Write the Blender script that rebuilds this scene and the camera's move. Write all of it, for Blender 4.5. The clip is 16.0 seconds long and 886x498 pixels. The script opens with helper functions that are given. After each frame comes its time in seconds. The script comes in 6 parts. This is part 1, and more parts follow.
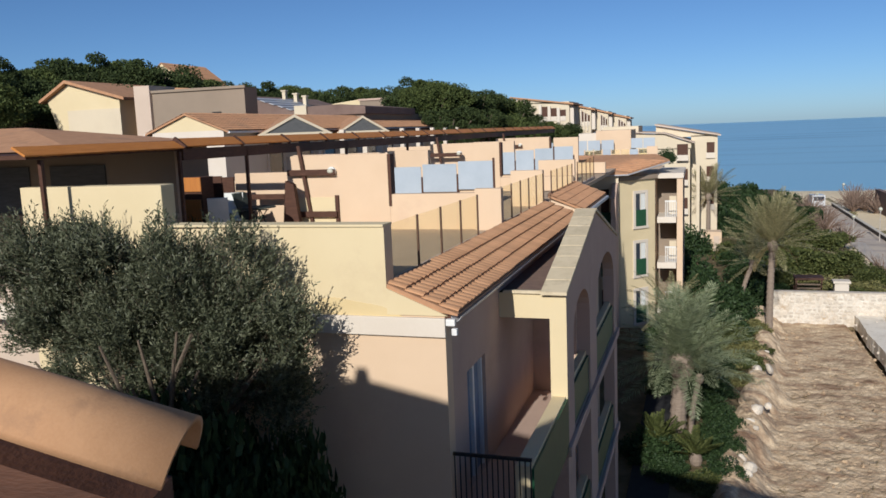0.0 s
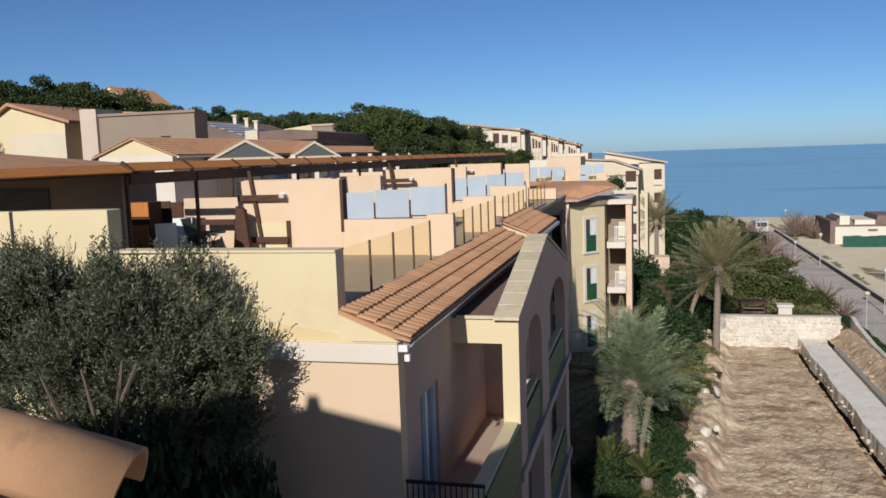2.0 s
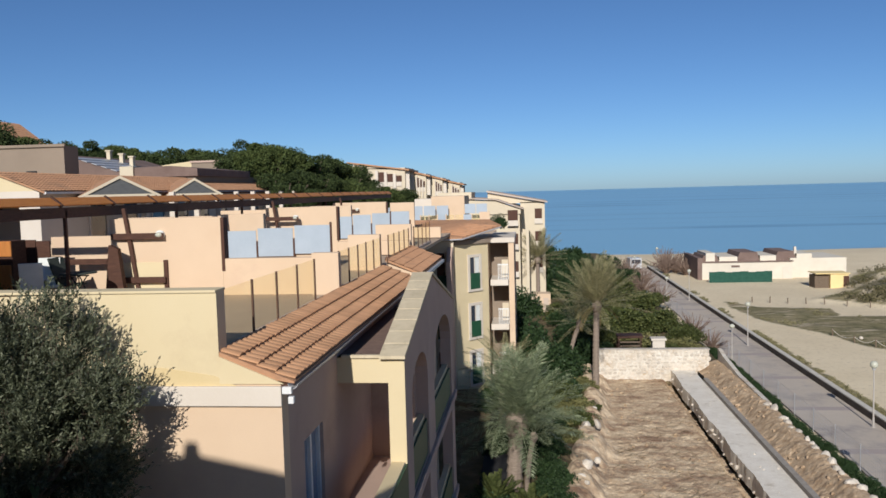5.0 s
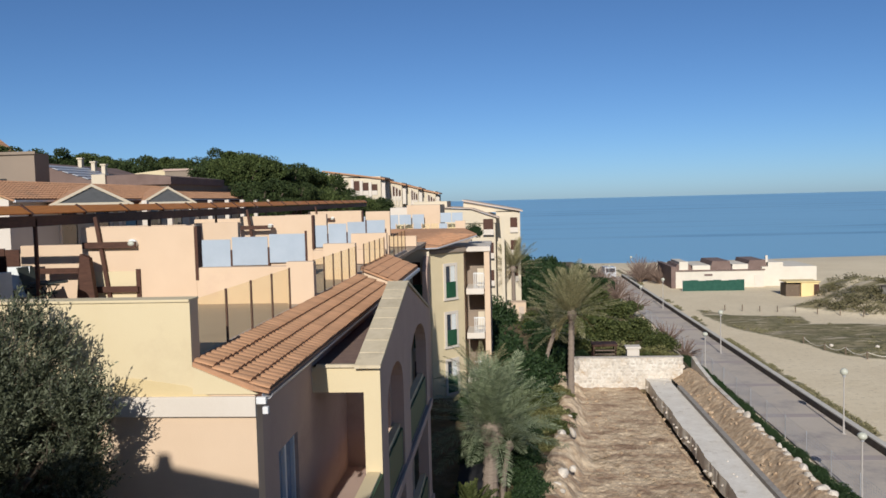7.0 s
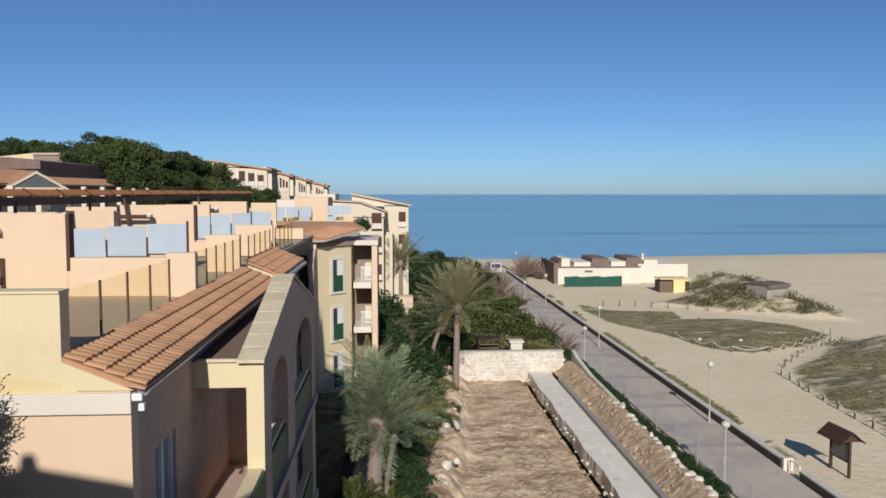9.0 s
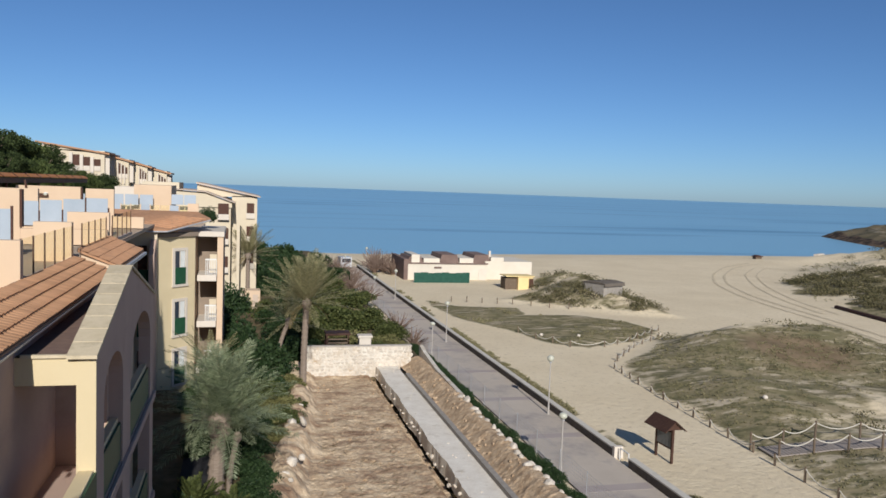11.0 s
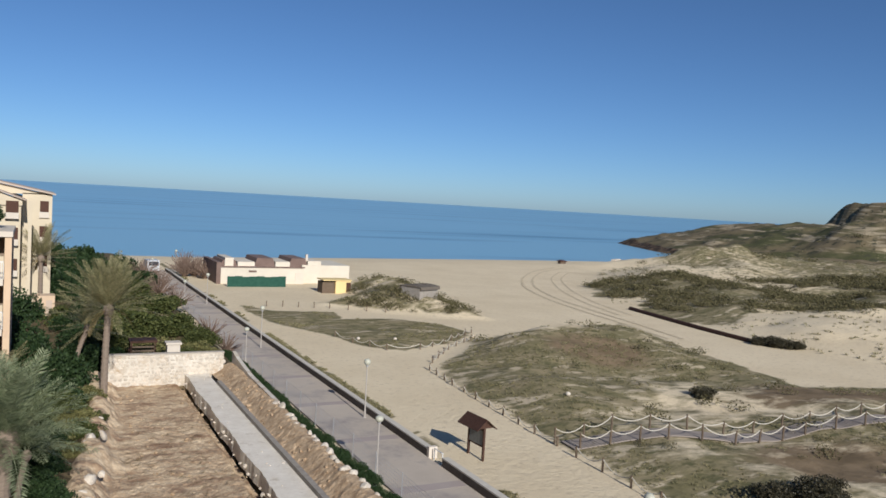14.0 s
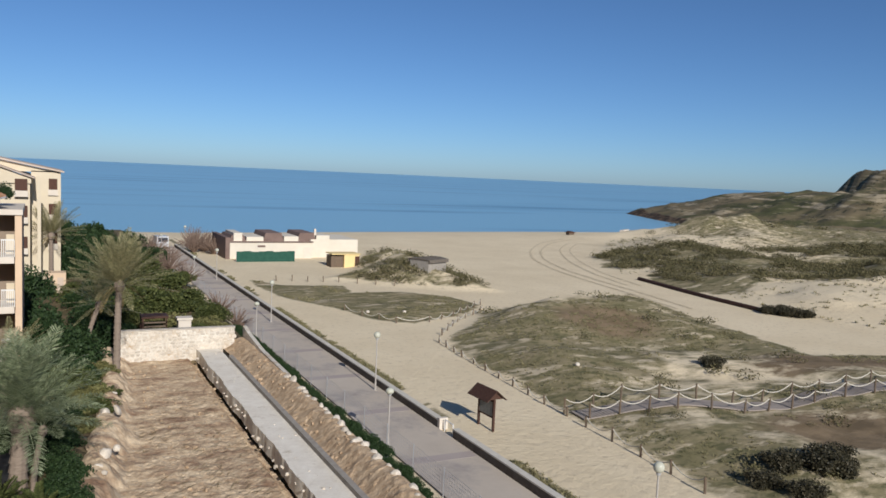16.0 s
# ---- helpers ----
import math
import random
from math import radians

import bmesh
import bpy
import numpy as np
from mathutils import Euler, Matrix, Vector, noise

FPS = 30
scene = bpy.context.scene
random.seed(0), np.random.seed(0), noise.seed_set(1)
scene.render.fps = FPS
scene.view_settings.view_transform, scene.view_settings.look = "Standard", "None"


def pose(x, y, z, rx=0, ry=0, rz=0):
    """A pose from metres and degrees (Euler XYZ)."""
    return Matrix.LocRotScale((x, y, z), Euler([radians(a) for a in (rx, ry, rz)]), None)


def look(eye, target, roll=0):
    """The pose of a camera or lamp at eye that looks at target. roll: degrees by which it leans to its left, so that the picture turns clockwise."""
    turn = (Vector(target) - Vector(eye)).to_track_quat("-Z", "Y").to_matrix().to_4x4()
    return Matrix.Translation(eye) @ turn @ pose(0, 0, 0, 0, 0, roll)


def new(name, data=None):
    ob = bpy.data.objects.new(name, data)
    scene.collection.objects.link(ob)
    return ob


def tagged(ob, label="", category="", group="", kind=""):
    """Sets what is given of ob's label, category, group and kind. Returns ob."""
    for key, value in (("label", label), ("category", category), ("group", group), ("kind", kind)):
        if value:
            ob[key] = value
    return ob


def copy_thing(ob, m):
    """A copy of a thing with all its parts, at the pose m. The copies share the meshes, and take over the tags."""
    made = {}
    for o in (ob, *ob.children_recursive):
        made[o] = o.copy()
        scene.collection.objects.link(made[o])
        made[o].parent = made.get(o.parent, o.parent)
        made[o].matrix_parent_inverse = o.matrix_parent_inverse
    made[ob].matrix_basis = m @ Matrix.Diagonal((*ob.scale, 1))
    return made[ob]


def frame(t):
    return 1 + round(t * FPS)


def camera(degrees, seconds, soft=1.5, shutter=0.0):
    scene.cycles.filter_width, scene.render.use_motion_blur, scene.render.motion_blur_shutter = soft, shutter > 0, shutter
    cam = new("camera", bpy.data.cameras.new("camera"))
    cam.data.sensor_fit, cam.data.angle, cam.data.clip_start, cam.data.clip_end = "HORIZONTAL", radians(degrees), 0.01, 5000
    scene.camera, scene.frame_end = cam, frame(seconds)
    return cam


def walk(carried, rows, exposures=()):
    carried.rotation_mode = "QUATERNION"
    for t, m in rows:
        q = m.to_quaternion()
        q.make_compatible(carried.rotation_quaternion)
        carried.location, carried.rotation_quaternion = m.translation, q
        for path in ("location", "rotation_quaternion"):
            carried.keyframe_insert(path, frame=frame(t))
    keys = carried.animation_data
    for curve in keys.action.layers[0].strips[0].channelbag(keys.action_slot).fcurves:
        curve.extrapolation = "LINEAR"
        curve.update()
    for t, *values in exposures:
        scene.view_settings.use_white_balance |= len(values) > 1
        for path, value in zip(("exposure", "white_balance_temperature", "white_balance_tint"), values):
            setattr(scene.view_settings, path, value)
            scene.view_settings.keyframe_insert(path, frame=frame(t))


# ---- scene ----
cam = camera(57.6, 16.0, 1.6)
EYE = (0.0, 0.0, 13.0)
# seconds, yaw, pitch, roll
PATH = [
    (0, 17.57, -8.29, 2.26),
    (0.5, 16.49, -8.03, 2.29),
    (1, 15.41, -7.73, 2.38),
    (1.5, 14.70, -6.89, 2.20),
    (2, 14.21, -6.60, 1.93),
    (2.5, 13.78, -6.19, 1.86),
    (3, 13.07, -5.66, 1.67),
    (3.5, 11.62, -5.04, 1.83),
    (4, 10.12, -4.71, 1.75),
    (4.5, 7.70, -4.41, 1.57),
    (7, 4.36, -3.53, 1.40),
    (7.5, 4.16, -3.71, 1.17),
    (8, 2.56, -3.91, 0.88),
    (8.5, -1.43, -4.03, 0.41),
    (9, -3.52, -4.04, -0.01),
    (9.5, -6.71, -4.27, -0.65),
    (12, -18.58, -3.85, -2.79),
    (12.5, -21.45, -3.67, -3.15),
    (13, -23.38, -3.54, -3.07),
    (13.5, -24.67, -3.47, -3.15),
    (14, -26.85, -3.33, -3.31),
    (14.5, -27.89, -3.25, -3.24),
    (15, -27.25, -4.08, -2.92),
    (15.5, -26.30, -4.86, -2.82),
    (16, -26.32, -5.30, -2.57)]
walk(cam, [(t, pose(*EYE, 90 + p, r, y)) for t, y, p, r in PATH], [(0, 0.0, 6250, 10), (16, 0.0, 6250, 10)])

# ---- daylight ----
SUN_WAY = Vector((-0.03, -1.0, 0.505)).normalized()
world = bpy.data.worlds.new("world")
scene.world = world
world.use_nodes = True
nt = world.node_tree
sky = nt.nodes.new("ShaderNodeTexSky")
sky.sky_type, sky.sun_disc = "NISHITA", False
sky.sun_elevation, sky.sun_rotation = radians(26.8), radians(182)
sky.air_density, sky.dust_density, sky.ozone_density = 0.62, 0.35, 7.5
tint = nt.nodes.new("ShaderNodeMix")
tint.data_type, tint.blend_type = "RGBA", "MULTIPLY"
tint.inputs["Factor"].default_value, tint.inputs["B"].default_value = 1.0, (1.01, 0.985, 0.915, 1)
nt.links.new(sky.outputs[0], tint.inputs["A"])
nt.links.new(tint.outputs["Result"], nt.nodes["Background"].inputs[0])
nt.nodes["Background"].inputs[1].default_value = 0.092
sun = new("sun", bpy.data.lights.new("sun", "SUN"))
sun.data.energy, sun.data.angle, sun.data.color = 4.7, radians(0.5), (1.0, 0.94, 0.85)
sun.matrix_world = look(SUN_WAY * 60, (0, 0, 0))

# ---- materials ----
def mat(name, a, b, scale=3.0, rough=0.85, bump=0.2, fine=40.0, dirt=None, dirt_scale=0.6, dirt_at=0.62, metal=0.0, random_amount=0.0, coords="Object", stretch=None, spec=0.3):
    m = bpy.data.materials.new(name)
    m.use_nodes = True
    t = m.node_tree
    p = t.nodes["Principled BSDF"]
    p.inputs["Roughness"].default_value, p.inputs["Metallic"].default_value = rough, metal
    p.inputs["Specular IOR Level"].default_value = spec

    def node(kind, **kw):
        n = t.nodes.new(kind)
        for key, value in kw.items():
            n.inputs[key].default_value = value
        return n
    co = t.nodes.new("ShaderNodeTexCoord").outputs["Object"] if coords == "Object" else t.nodes.new("ShaderNodeNewGeometry").outputs["Position"]
    if stretch:
        mp = t.nodes.new("ShaderNodeMapping")
        mp.inputs["Scale"].default_value = stretch
        t.links.new(co, mp.inputs["Vector"])
        co = mp.outputs[0]
    big, small = node("ShaderNodeTexNoise", Scale=scale, Detail=5.0, Roughness=0.6), node("ShaderNodeTexNoise", Scale=fine, Detail=3.0)
    t.links.new(co, big.inputs["Vector"])
    t.links.new(co, small.inputs["Vector"])
    add = t.nodes.new("ShaderNodeMath")
    add.operation = "MULTIPLY_ADD"
    t.links.new(small.outputs[0], add.inputs[0])
    add.inputs[1].default_value = 0.35
    t.links.new(big.outputs[0], add.inputs[2])
    ramp = t.nodes.new("ShaderNodeMapRange")
    ramp.inputs["From Min"].default_value, ramp.inputs["From Max"].default_value = 0.42, 0.92
    t.links.new(add.outputs[0], ramp.inputs[0])
    mix = t.nodes.new("ShaderNodeMix")
    mix.data_type = "RGBA"
    mix.inputs["A"].default_value, mix.inputs["B"].default_value = (*a, 1), (*b, 1)
    t.links.new(ramp.outputs[0], mix.inputs["Factor"])
    out = mix.outputs["Result"]
    if dirt:
        dn = node("ShaderNodeTexNoise", Scale=dirt_scale, Detail=6.0, Roughness=0.7)
        t.links.new(co, dn.inputs["Vector"])
        dr = t.nodes.new("ShaderNodeMapRange")
        dr.inputs["From Min"].default_value, dr.inputs["From Max"].default_value = dirt_at - 0.08, dirt_at + 0.12
        t.links.new(dn.outputs[0], dr.inputs[0])
        m2 = t.nodes.new("ShaderNodeMix")
        m2.data_type = "RGBA"
        m2.inputs["B"].default_value = (*dirt, 1)
        t.links.new(out, m2.inputs["A"])
        t.links.new(dr.outputs[0], m2.inputs["Factor"])
        out = m2.outputs["Result"]
    if random_amount:
        info = t.nodes.new("ShaderNodeObjectInfo")
        hs = t.nodes.new("ShaderNodeHueSaturation")
        mr = t.nodes.new("ShaderNodeMapRange")
        mr.inputs["To Min"].default_value, mr.inputs["To Max"].default_value = 1 - random_amount, 1 + random_amount
        t.links.new(info.outputs["Random"], mr.inputs[0])
        t.links.new(mr.outputs[0], hs.inputs["Value"])
        t.links.new(out, hs.inputs["Color"])
        out = hs.outputs[0]
    t.links.new(out, p.inputs["Base Color"])
    if bump:
        bp = node("ShaderNodeBump", Strength=bump, Distance=0.02)
        t.links.new(small.outputs[0], bp.inputs["Height"])
        t.links.new(bp.outputs[0], p.inputs["Normal"])
    return m


def leaf_mat(name, a, b, rough=0.6, trans=0.25):
    m = bpy.data.materials.new(name)
    m.use_nodes = True
    t = m.node_tree
    p = t.nodes["Principled BSDF"]
    p.inputs["Roughness"].default_value = rough
    p.inputs["Specular IOR Level"].default_value = 0.25
    geo = t.nodes.new("ShaderNodeNewGeometry")
    mix = t.nodes.new("ShaderNodeMix")
    mix.data_type = "RGBA"
    mix.inputs["A"].default_value, mix.inputs["B"].default_value = (*a, 1), (*b, 1)
    t.links.new(geo.outputs["Random Per Island"], mix.inputs["Factor"])
    t.links.new(mix.outputs["Result"], p.inputs["Base Color"])
    tr = t.nodes.new("ShaderNodeBsdfTranslucent")
    t.links.new(mix.outputs["Result"], tr.inputs["Color"])
    ms = t.nodes.new("ShaderNodeMixShader")
    ms.inputs[0].default_value = trans
    t.links.new(p.outputs[0], ms.inputs[1])
    t.links.new(tr.outputs[0], ms.inputs[2])
    t.links.new(ms.outputs[0], t.nodes["Material Output"].inputs[0])
    return m


def glass_mat(name, tint, alpha, rough=0.05):
    m = bpy.data.materials.new(name)
    m.use_nodes = True
    t = m.node_tree
    p = t.nodes["Principled BSDF"]
    p.inputs["Base Color"].default_value = (*tint, 1)
    p.inputs["Roughness"].default_value = rough
    tr = t.nodes.new("ShaderNodeBsdfTransparent")
    tr.inputs[0].default_value = (1.0, 0.985, 0.90, 1)
    ms = t.nodes.new("ShaderNodeMixShader")
    ms.inputs[0].default_value = alpha
    t.links.new(tr.outputs[0], ms.inputs[1])
    t.links.new(p.outputs[0], ms.inputs[2])
    t.links.new(ms.outputs[0], t.nodes["Material Output"].inputs[0])
    return m


PINK = mat("pink_plaster", (0.595, 0.442, 0.302), (0.651, 0.493, 0.344), 0.8, 0.9, 0.15, 60, dirt=(0.56, 0.40, 0.29), dirt_scale=0.5, dirt_at=0.66)
CREAM = mat("cream_plaster", (0.614, 0.507, 0.312), (0.660, 0.553, 0.353), 0.8, 0.9, 0.15, 60, dirt=(0.57, 0.46, 0.29), dirt_scale=0.7, dirt_at=0.66)
LITLEDGE = mat("lit_ledge_cream", (0.60, 0.47, 0.25), (0.65, 0.52, 0.30), 0.8, 0.9, 0.15, 60)
WHITE = mat("white_plaster", (0.595, 0.525, 0.437), (0.651, 0.586, 0.502), 1.0, 0.85, 0.1, 50, dirt=(0.62, 0.55, 0.46), dirt_scale=0.8)
# Darker plaster for trim; block bodies have shade put into this colour.
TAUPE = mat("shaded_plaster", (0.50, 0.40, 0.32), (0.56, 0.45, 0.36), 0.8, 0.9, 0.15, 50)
# Pink plaster with shade in its colour, for walls turned from the sun.
SHADEDPINK = mat("shaded_pink_plaster", (0.44, 0.32, 0.26), (0.51, 0.375, 0.305), 0.8, 0.9, 0.15, 60, dirt=(0.37, 0.27, 0.22), dirt_scale=0.5, dirt_at=0.64)
# Taupe for dark houses; porch and recess walls get their shade from it.
SHADYTAUPE = mat("taupe_and_shade_plaster", (0.235, 0.185, 0.14), (0.285, 0.225, 0.17), 0.6, 0.9, 0.15, 50)
STONECREAM = mat("pale_cream_plaster", (0.577, 0.493, 0.363), (0.632, 0.549, 0.409), 0.8, 0.9, 0.1, 40, dirt=(0.54, 0.46, 0.34), dirt_scale=0.4)
TILE = mat("terracotta_tile", (0.41, 0.215, 0.112), (0.53, 0.30, 0.165), 6, 0.85, 0.2, 60, dirt=(0.31, 0.185, 0.12), dirt_scale=2.5, random_amount=0.13)
ROOFTILE = mat("weathered_roof_tile", (0.38, 0.20, 0.11), (0.49, 0.275, 0.155), 4, 0.9, 0.3, 30, dirt=(0.28, 0.17, 0.11), dirt_scale=1.2)
BARREL = mat("ridge_tile_clay", (0.36, 0.20, 0.105), (0.45, 0.265, 0.145), 7, 0.85, 0.05, 160, dirt=(0.29, 0.17, 0.10), dirt_scale=9, dirt_at=0.64)
DARKROOF = mat("dark_roof_felt", (0.17, 0.11, 0.09), (0.24, 0.16, 0.12), 5, 0.9, 0.4, 40, dirt=(0.32, 0.24, 0.2), dirt_scale=2, dirt_at=0.7)
# Grey of the porch panels, and painted shade inside the open gables.
SLATESHADE = mat("grey_board_and_gable_shade", (0.075, 0.078, 0.08), (0.115, 0.118, 0.12), 3, 0.8, 0.2, 30, stretch=(1, 1, 6))
COPING = mat("stone_coping", (0.50, 0.42, 0.28), (0.60, 0.51, 0.36), 4, 0.9, 0.3, 40, dirt=(0.38, 0.32, 0.22), dirt_scale=3, random_amount=0.1)
METAL = mat("grey_metal", (0.42, 0.42, 0.43), (0.52, 0.52, 0.53), 6, 0.4, 0.05, 30, metal=0.2)
LAMPPAINT = mat("pale_lamp_paint", (0.36, 0.33, 0.30), (0.43, 0.40, 0.36), 6, 0.5, 0.05, 30)
WHITEMETAL = mat("white_metal", (0.66, 0.66, 0.64), (0.74, 0.74, 0.72), 6, 0.4, 0.0, 30)
BLACK = mat("black_iron", (0.012, 0.013, 0.015), (0.03, 0.03, 0.03), 10, 0.5, 0.05, 60)
# Dark timber colour, used as well for painted shade in openings.
POSTSHADE = mat("brown_timber_and_shade", (0.05, 0.022, 0.014), (0.10, 0.045, 0.028), 5, 0.7, 0.2, 50, stretch=(1, 1, 4))
ORANGEWOOD = mat("orange_timber", (0.42, 0.15, 0.03), (0.58, 0.24, 0.06), 4, 0.55, 0.2, 40, stretch=(6, 0.6, 6))
DOORWOOD = mat("varnished_door_wood", (0.38, 0.14, 0.035), (0.50, 0.20, 0.05), 5, 0.5, 0.1, 50, stretch=(5, 5, 0.7))
GREEN = mat("green_paint", (0.012, 0.06, 0.03), (0.02, 0.085, 0.042), 4, 0.5, 0.05, 40)
DUNEBUSH = leaf_mat("dry_bush_leaf", (0.035, 0.035, 0.02), (0.105, 0.09, 0.055), 0.5)
DUNELEAF = leaf_mat("dune_bush_leaf", (0.055, 0.054, 0.024), (0.18, 0.155, 0.078), 0.9, 0.1)
GREENNET = mat("green_fabric", (0.012, 0.06, 0.042), (0.025, 0.09, 0.062), 2, 0.8, 0.2, 20)
DARKGLASS = mat("dark_window_glass", (0.02, 0.03, 0.045), (0.04, 0.05, 0.07), 2, 0.06, 0.0, 20, spec=0.6)
BLUEGLASS = mat("blue_curtain_glass", (0.16, 0.20, 0.27), (0.24, 0.28, 0.36), 3, 0.1, 0.0, 20, spec=0.6)
PANEL = mat("frosted_blue_panel", (0.35, 0.405, 0.46), (0.405, 0.46, 0.515), 1.2, 0.25, 0.02, 30, random_amount=0.05)
GLASS = glass_mat("smoked_glass", (0.84, 0.78, 0.58), 0.07, 0.08)
TERRACE = mat("terrace_paving", (0.42, 0.32, 0.23), (0.50, 0.385, 0.28), 2, 0.85, 0.2, 30)
FABRIC = mat("pale_canvas", (0.62, 0.64, 0.60), (0.72, 0.73, 0.70), 5, 0.9, 0.1, 80)
DARKFABRIC = mat("dark_canvas", (0.03, 0.04, 0.035), (0.06, 0.07, 0.06), 5, 0.9, 0.1, 80)
BARK = mat("bark", (0.10, 0.075, 0.055), (0.19, 0.15, 0.11), 8, 0.95, 0.6, 40, stretch=(4, 4, 1))
PALMBARK = mat("palm_bark", (0.17, 0.13, 0.10), (0.30, 0.24, 0.19), 5, 0.95, 0.7, 30, stretch=(1, 1, 5))
OLIVELEAF = leaf_mat("olive_leaf", (0.035, 0.045, 0.024), (0.185, 0.20, 0.125), 0.45)
PINELEAF = leaf_mat("pine_needles", (0.018, 0.032, 0.010), (0.07, 0.095, 0.03), 0.75, 0.15)
LIGHTPINE = leaf_mat("young_pine_needles", (0.035, 0.055, 0.015), (0.12, 0.15, 0.045), 0.75, 0.15)
SHRUBLEAF = leaf_mat("shrub_leaf", (0.038, 0.054, 0.016), (0.13, 0.145, 0.045), 0.6)
DARKSHRUB = leaf_mat("dark_shrub_leaf", (0.018, 0.04, 0.014), (0.05, 0.085, 0.03), 0.6)
PALMLEAF = leaf_mat("palm_leaflet", (0.18, 0.175, 0.08), (0.43, 0.385, 0.22), 0.45)
BLUEPALM = leaf_mat("grey_green_palm_leaflet", (0.15, 0.19, 0.10), (0.36, 0.40, 0.25), 0.45)
DRYLEAF = leaf_mat("dry_palm_leaflet", (0.20, 0.15, 0.07), (0.30, 0.24, 0.12), 0.8)
YELLOWLEAF = leaf_mat("yellow_green_leaf", (0.12, 0.125, 0.045), (0.27, 0.25, 0.10), 0.6)
BARETWIG = mat("bare_twigs", (0.16, 0.11, 0.085), (0.24, 0.17, 0.13), 10, 0.95, 0.1, 50)
TUFTLEAF = leaf_mat("dune_grass", (0.13, 0.125, 0.06), (0.31, 0.27, 0.15), 0.9, 0.1)
WALLSTONE = mat("whitewashed_rubble", (0.50, 0.44, 0.36), (0.70, 0.66, 0.58), 2.6, 0.95, 0.9, 7, dirt=(0.42, 0.31, 0.20), dirt_scale=0.9, dirt_at=0.58)
ROCK = mat("white_rock", (0.46, 0.40, 0.33), (0.68, 0.62, 0.53), 4, 0.95, 0.6, 20, dirt=(0.40, 0.31, 0.22), dirt_scale=2, random_amount=0.15)
CONCRETE = mat("dusty_concrete", (0.66, 0.60, 0.51), (0.82, 0.77, 0.68), 1.7, 0.95, 0.9, 9, dirt=(0.34, 0.27, 0.18), dirt_scale=1.3, dirt_at=0.66)
PIPE = mat("grey_cement_beam", (0.26, 0.23, 0.20), (0.36, 0.33, 0.29), 3, 0.9, 0.3, 30)
EARTH = mat("turned_earth", (0.33, 0.22, 0.135), (0.70, 0.565, 0.39), 1.9, 0.98, 1.0, 11, dirt=(0.22, 0.135, 0.085), dirt_scale=0.6, dirt_at=0.54, stretch=(0.7, 1.3, 1))
BANKEARTH = mat("ochre_bank", (0.31, 0.205, 0.12), (0.60, 0.46, 0.31), 3.4, 0.98, 0.9, 14, dirt=(0.24, 0.15, 0.085), dirt_scale=1.4)
PAVING = mat("promenade_paving", (0.46, 0.395, 0.325), (0.54, 0.47, 0.39), 0.5, 0.9, 0.25, 25, dirt=(0.29, 0.255, 0.24), dirt_scale=0.25, dirt_at=0.56)
PAVEBAND = mat("promenade_band", (0.36, 0.305, 0.28), (0.41, 0.35, 0.32), 0.6, 0.9, 0.25, 25)
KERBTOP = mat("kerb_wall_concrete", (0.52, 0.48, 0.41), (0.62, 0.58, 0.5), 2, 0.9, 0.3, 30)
# Kerb side has its shade in the colour; also serves the dark tarpaulin.
KERBSIDE = mat("kerb_shade_and_tarpaulin", (0.10, 0.085, 0.07), (0.17, 0.145, 0.12), 3, 0.95, 0.5, 20)
BARWALL = mat("beach_bar_plaster", (0.60, 0.54, 0.44), (0.68, 0.62, 0.52), 0.6, 0.9, 0.1, 20)
BARROOF = mat("brown_bitumen_roof", (0.14, 0.095, 0.08), (0.22, 0.155, 0.13), 0.8, 0.9, 0.2, 15)
YELLOW = mat("yellow_plaster", (0.70, 0.54, 0.25), (0.76, 0.60, 0.31), 1, 0.9, 0.1, 20)
KIOSKWOOD = mat("dark_sign_timber", (0.045, 0.022, 0.015), (0.085, 0.042, 0.028), 6, 0.75, 0.3, 50)
BOARD = mat("information_board", (0.12, 0.13, 0.13), (0.25, 0.25, 0.24), 4, 0.5, 0.0, 30)
POSTWOOD = mat("weathered_post", (0.10, 0.072, 0.05), (0.18, 0.135, 0.095), 6, 0.9, 0.3, 40)
ROPE = mat("pale_rope", (0.50, 0.46, 0.38), (0.62, 0.58, 0.50), 20, 0.95, 0.3, 90)
BOARDWALK = mat("boardwalk_planks", (0.27, 0.23, 0.20), (0.36, 0.31, 0.27), 2, 0.9, 0.2, 30, stretch=(4, 1, 1))
GLOBE = mat("lamp_globe", (0.44, 0.44, 0.36), (0.52, 0.52, 0.43), 3, 0.25, 0.0, 20)
CARPAINT = mat("white_car_paint", (0.50, 0.51, 0.52), (0.56, 0.57, 0.58), 2, 0.25, 0.0, 20)
RUBBER = mat("tyre_rubber", (0.015, 0.015, 0.015), (0.03, 0.03, 0.03), 5, 0.9, 0.1, 40)
RUT = mat("trodden_sand", (0.45, 0.37, 0.25), (0.74, 0.62, 0.43), 1.1, 0.97, 0.5, 8, spec=0.1)
WATER = mat("water_placeholder", (0.02, 0.1, 0.2), (0.03, 0.12, 0.22))


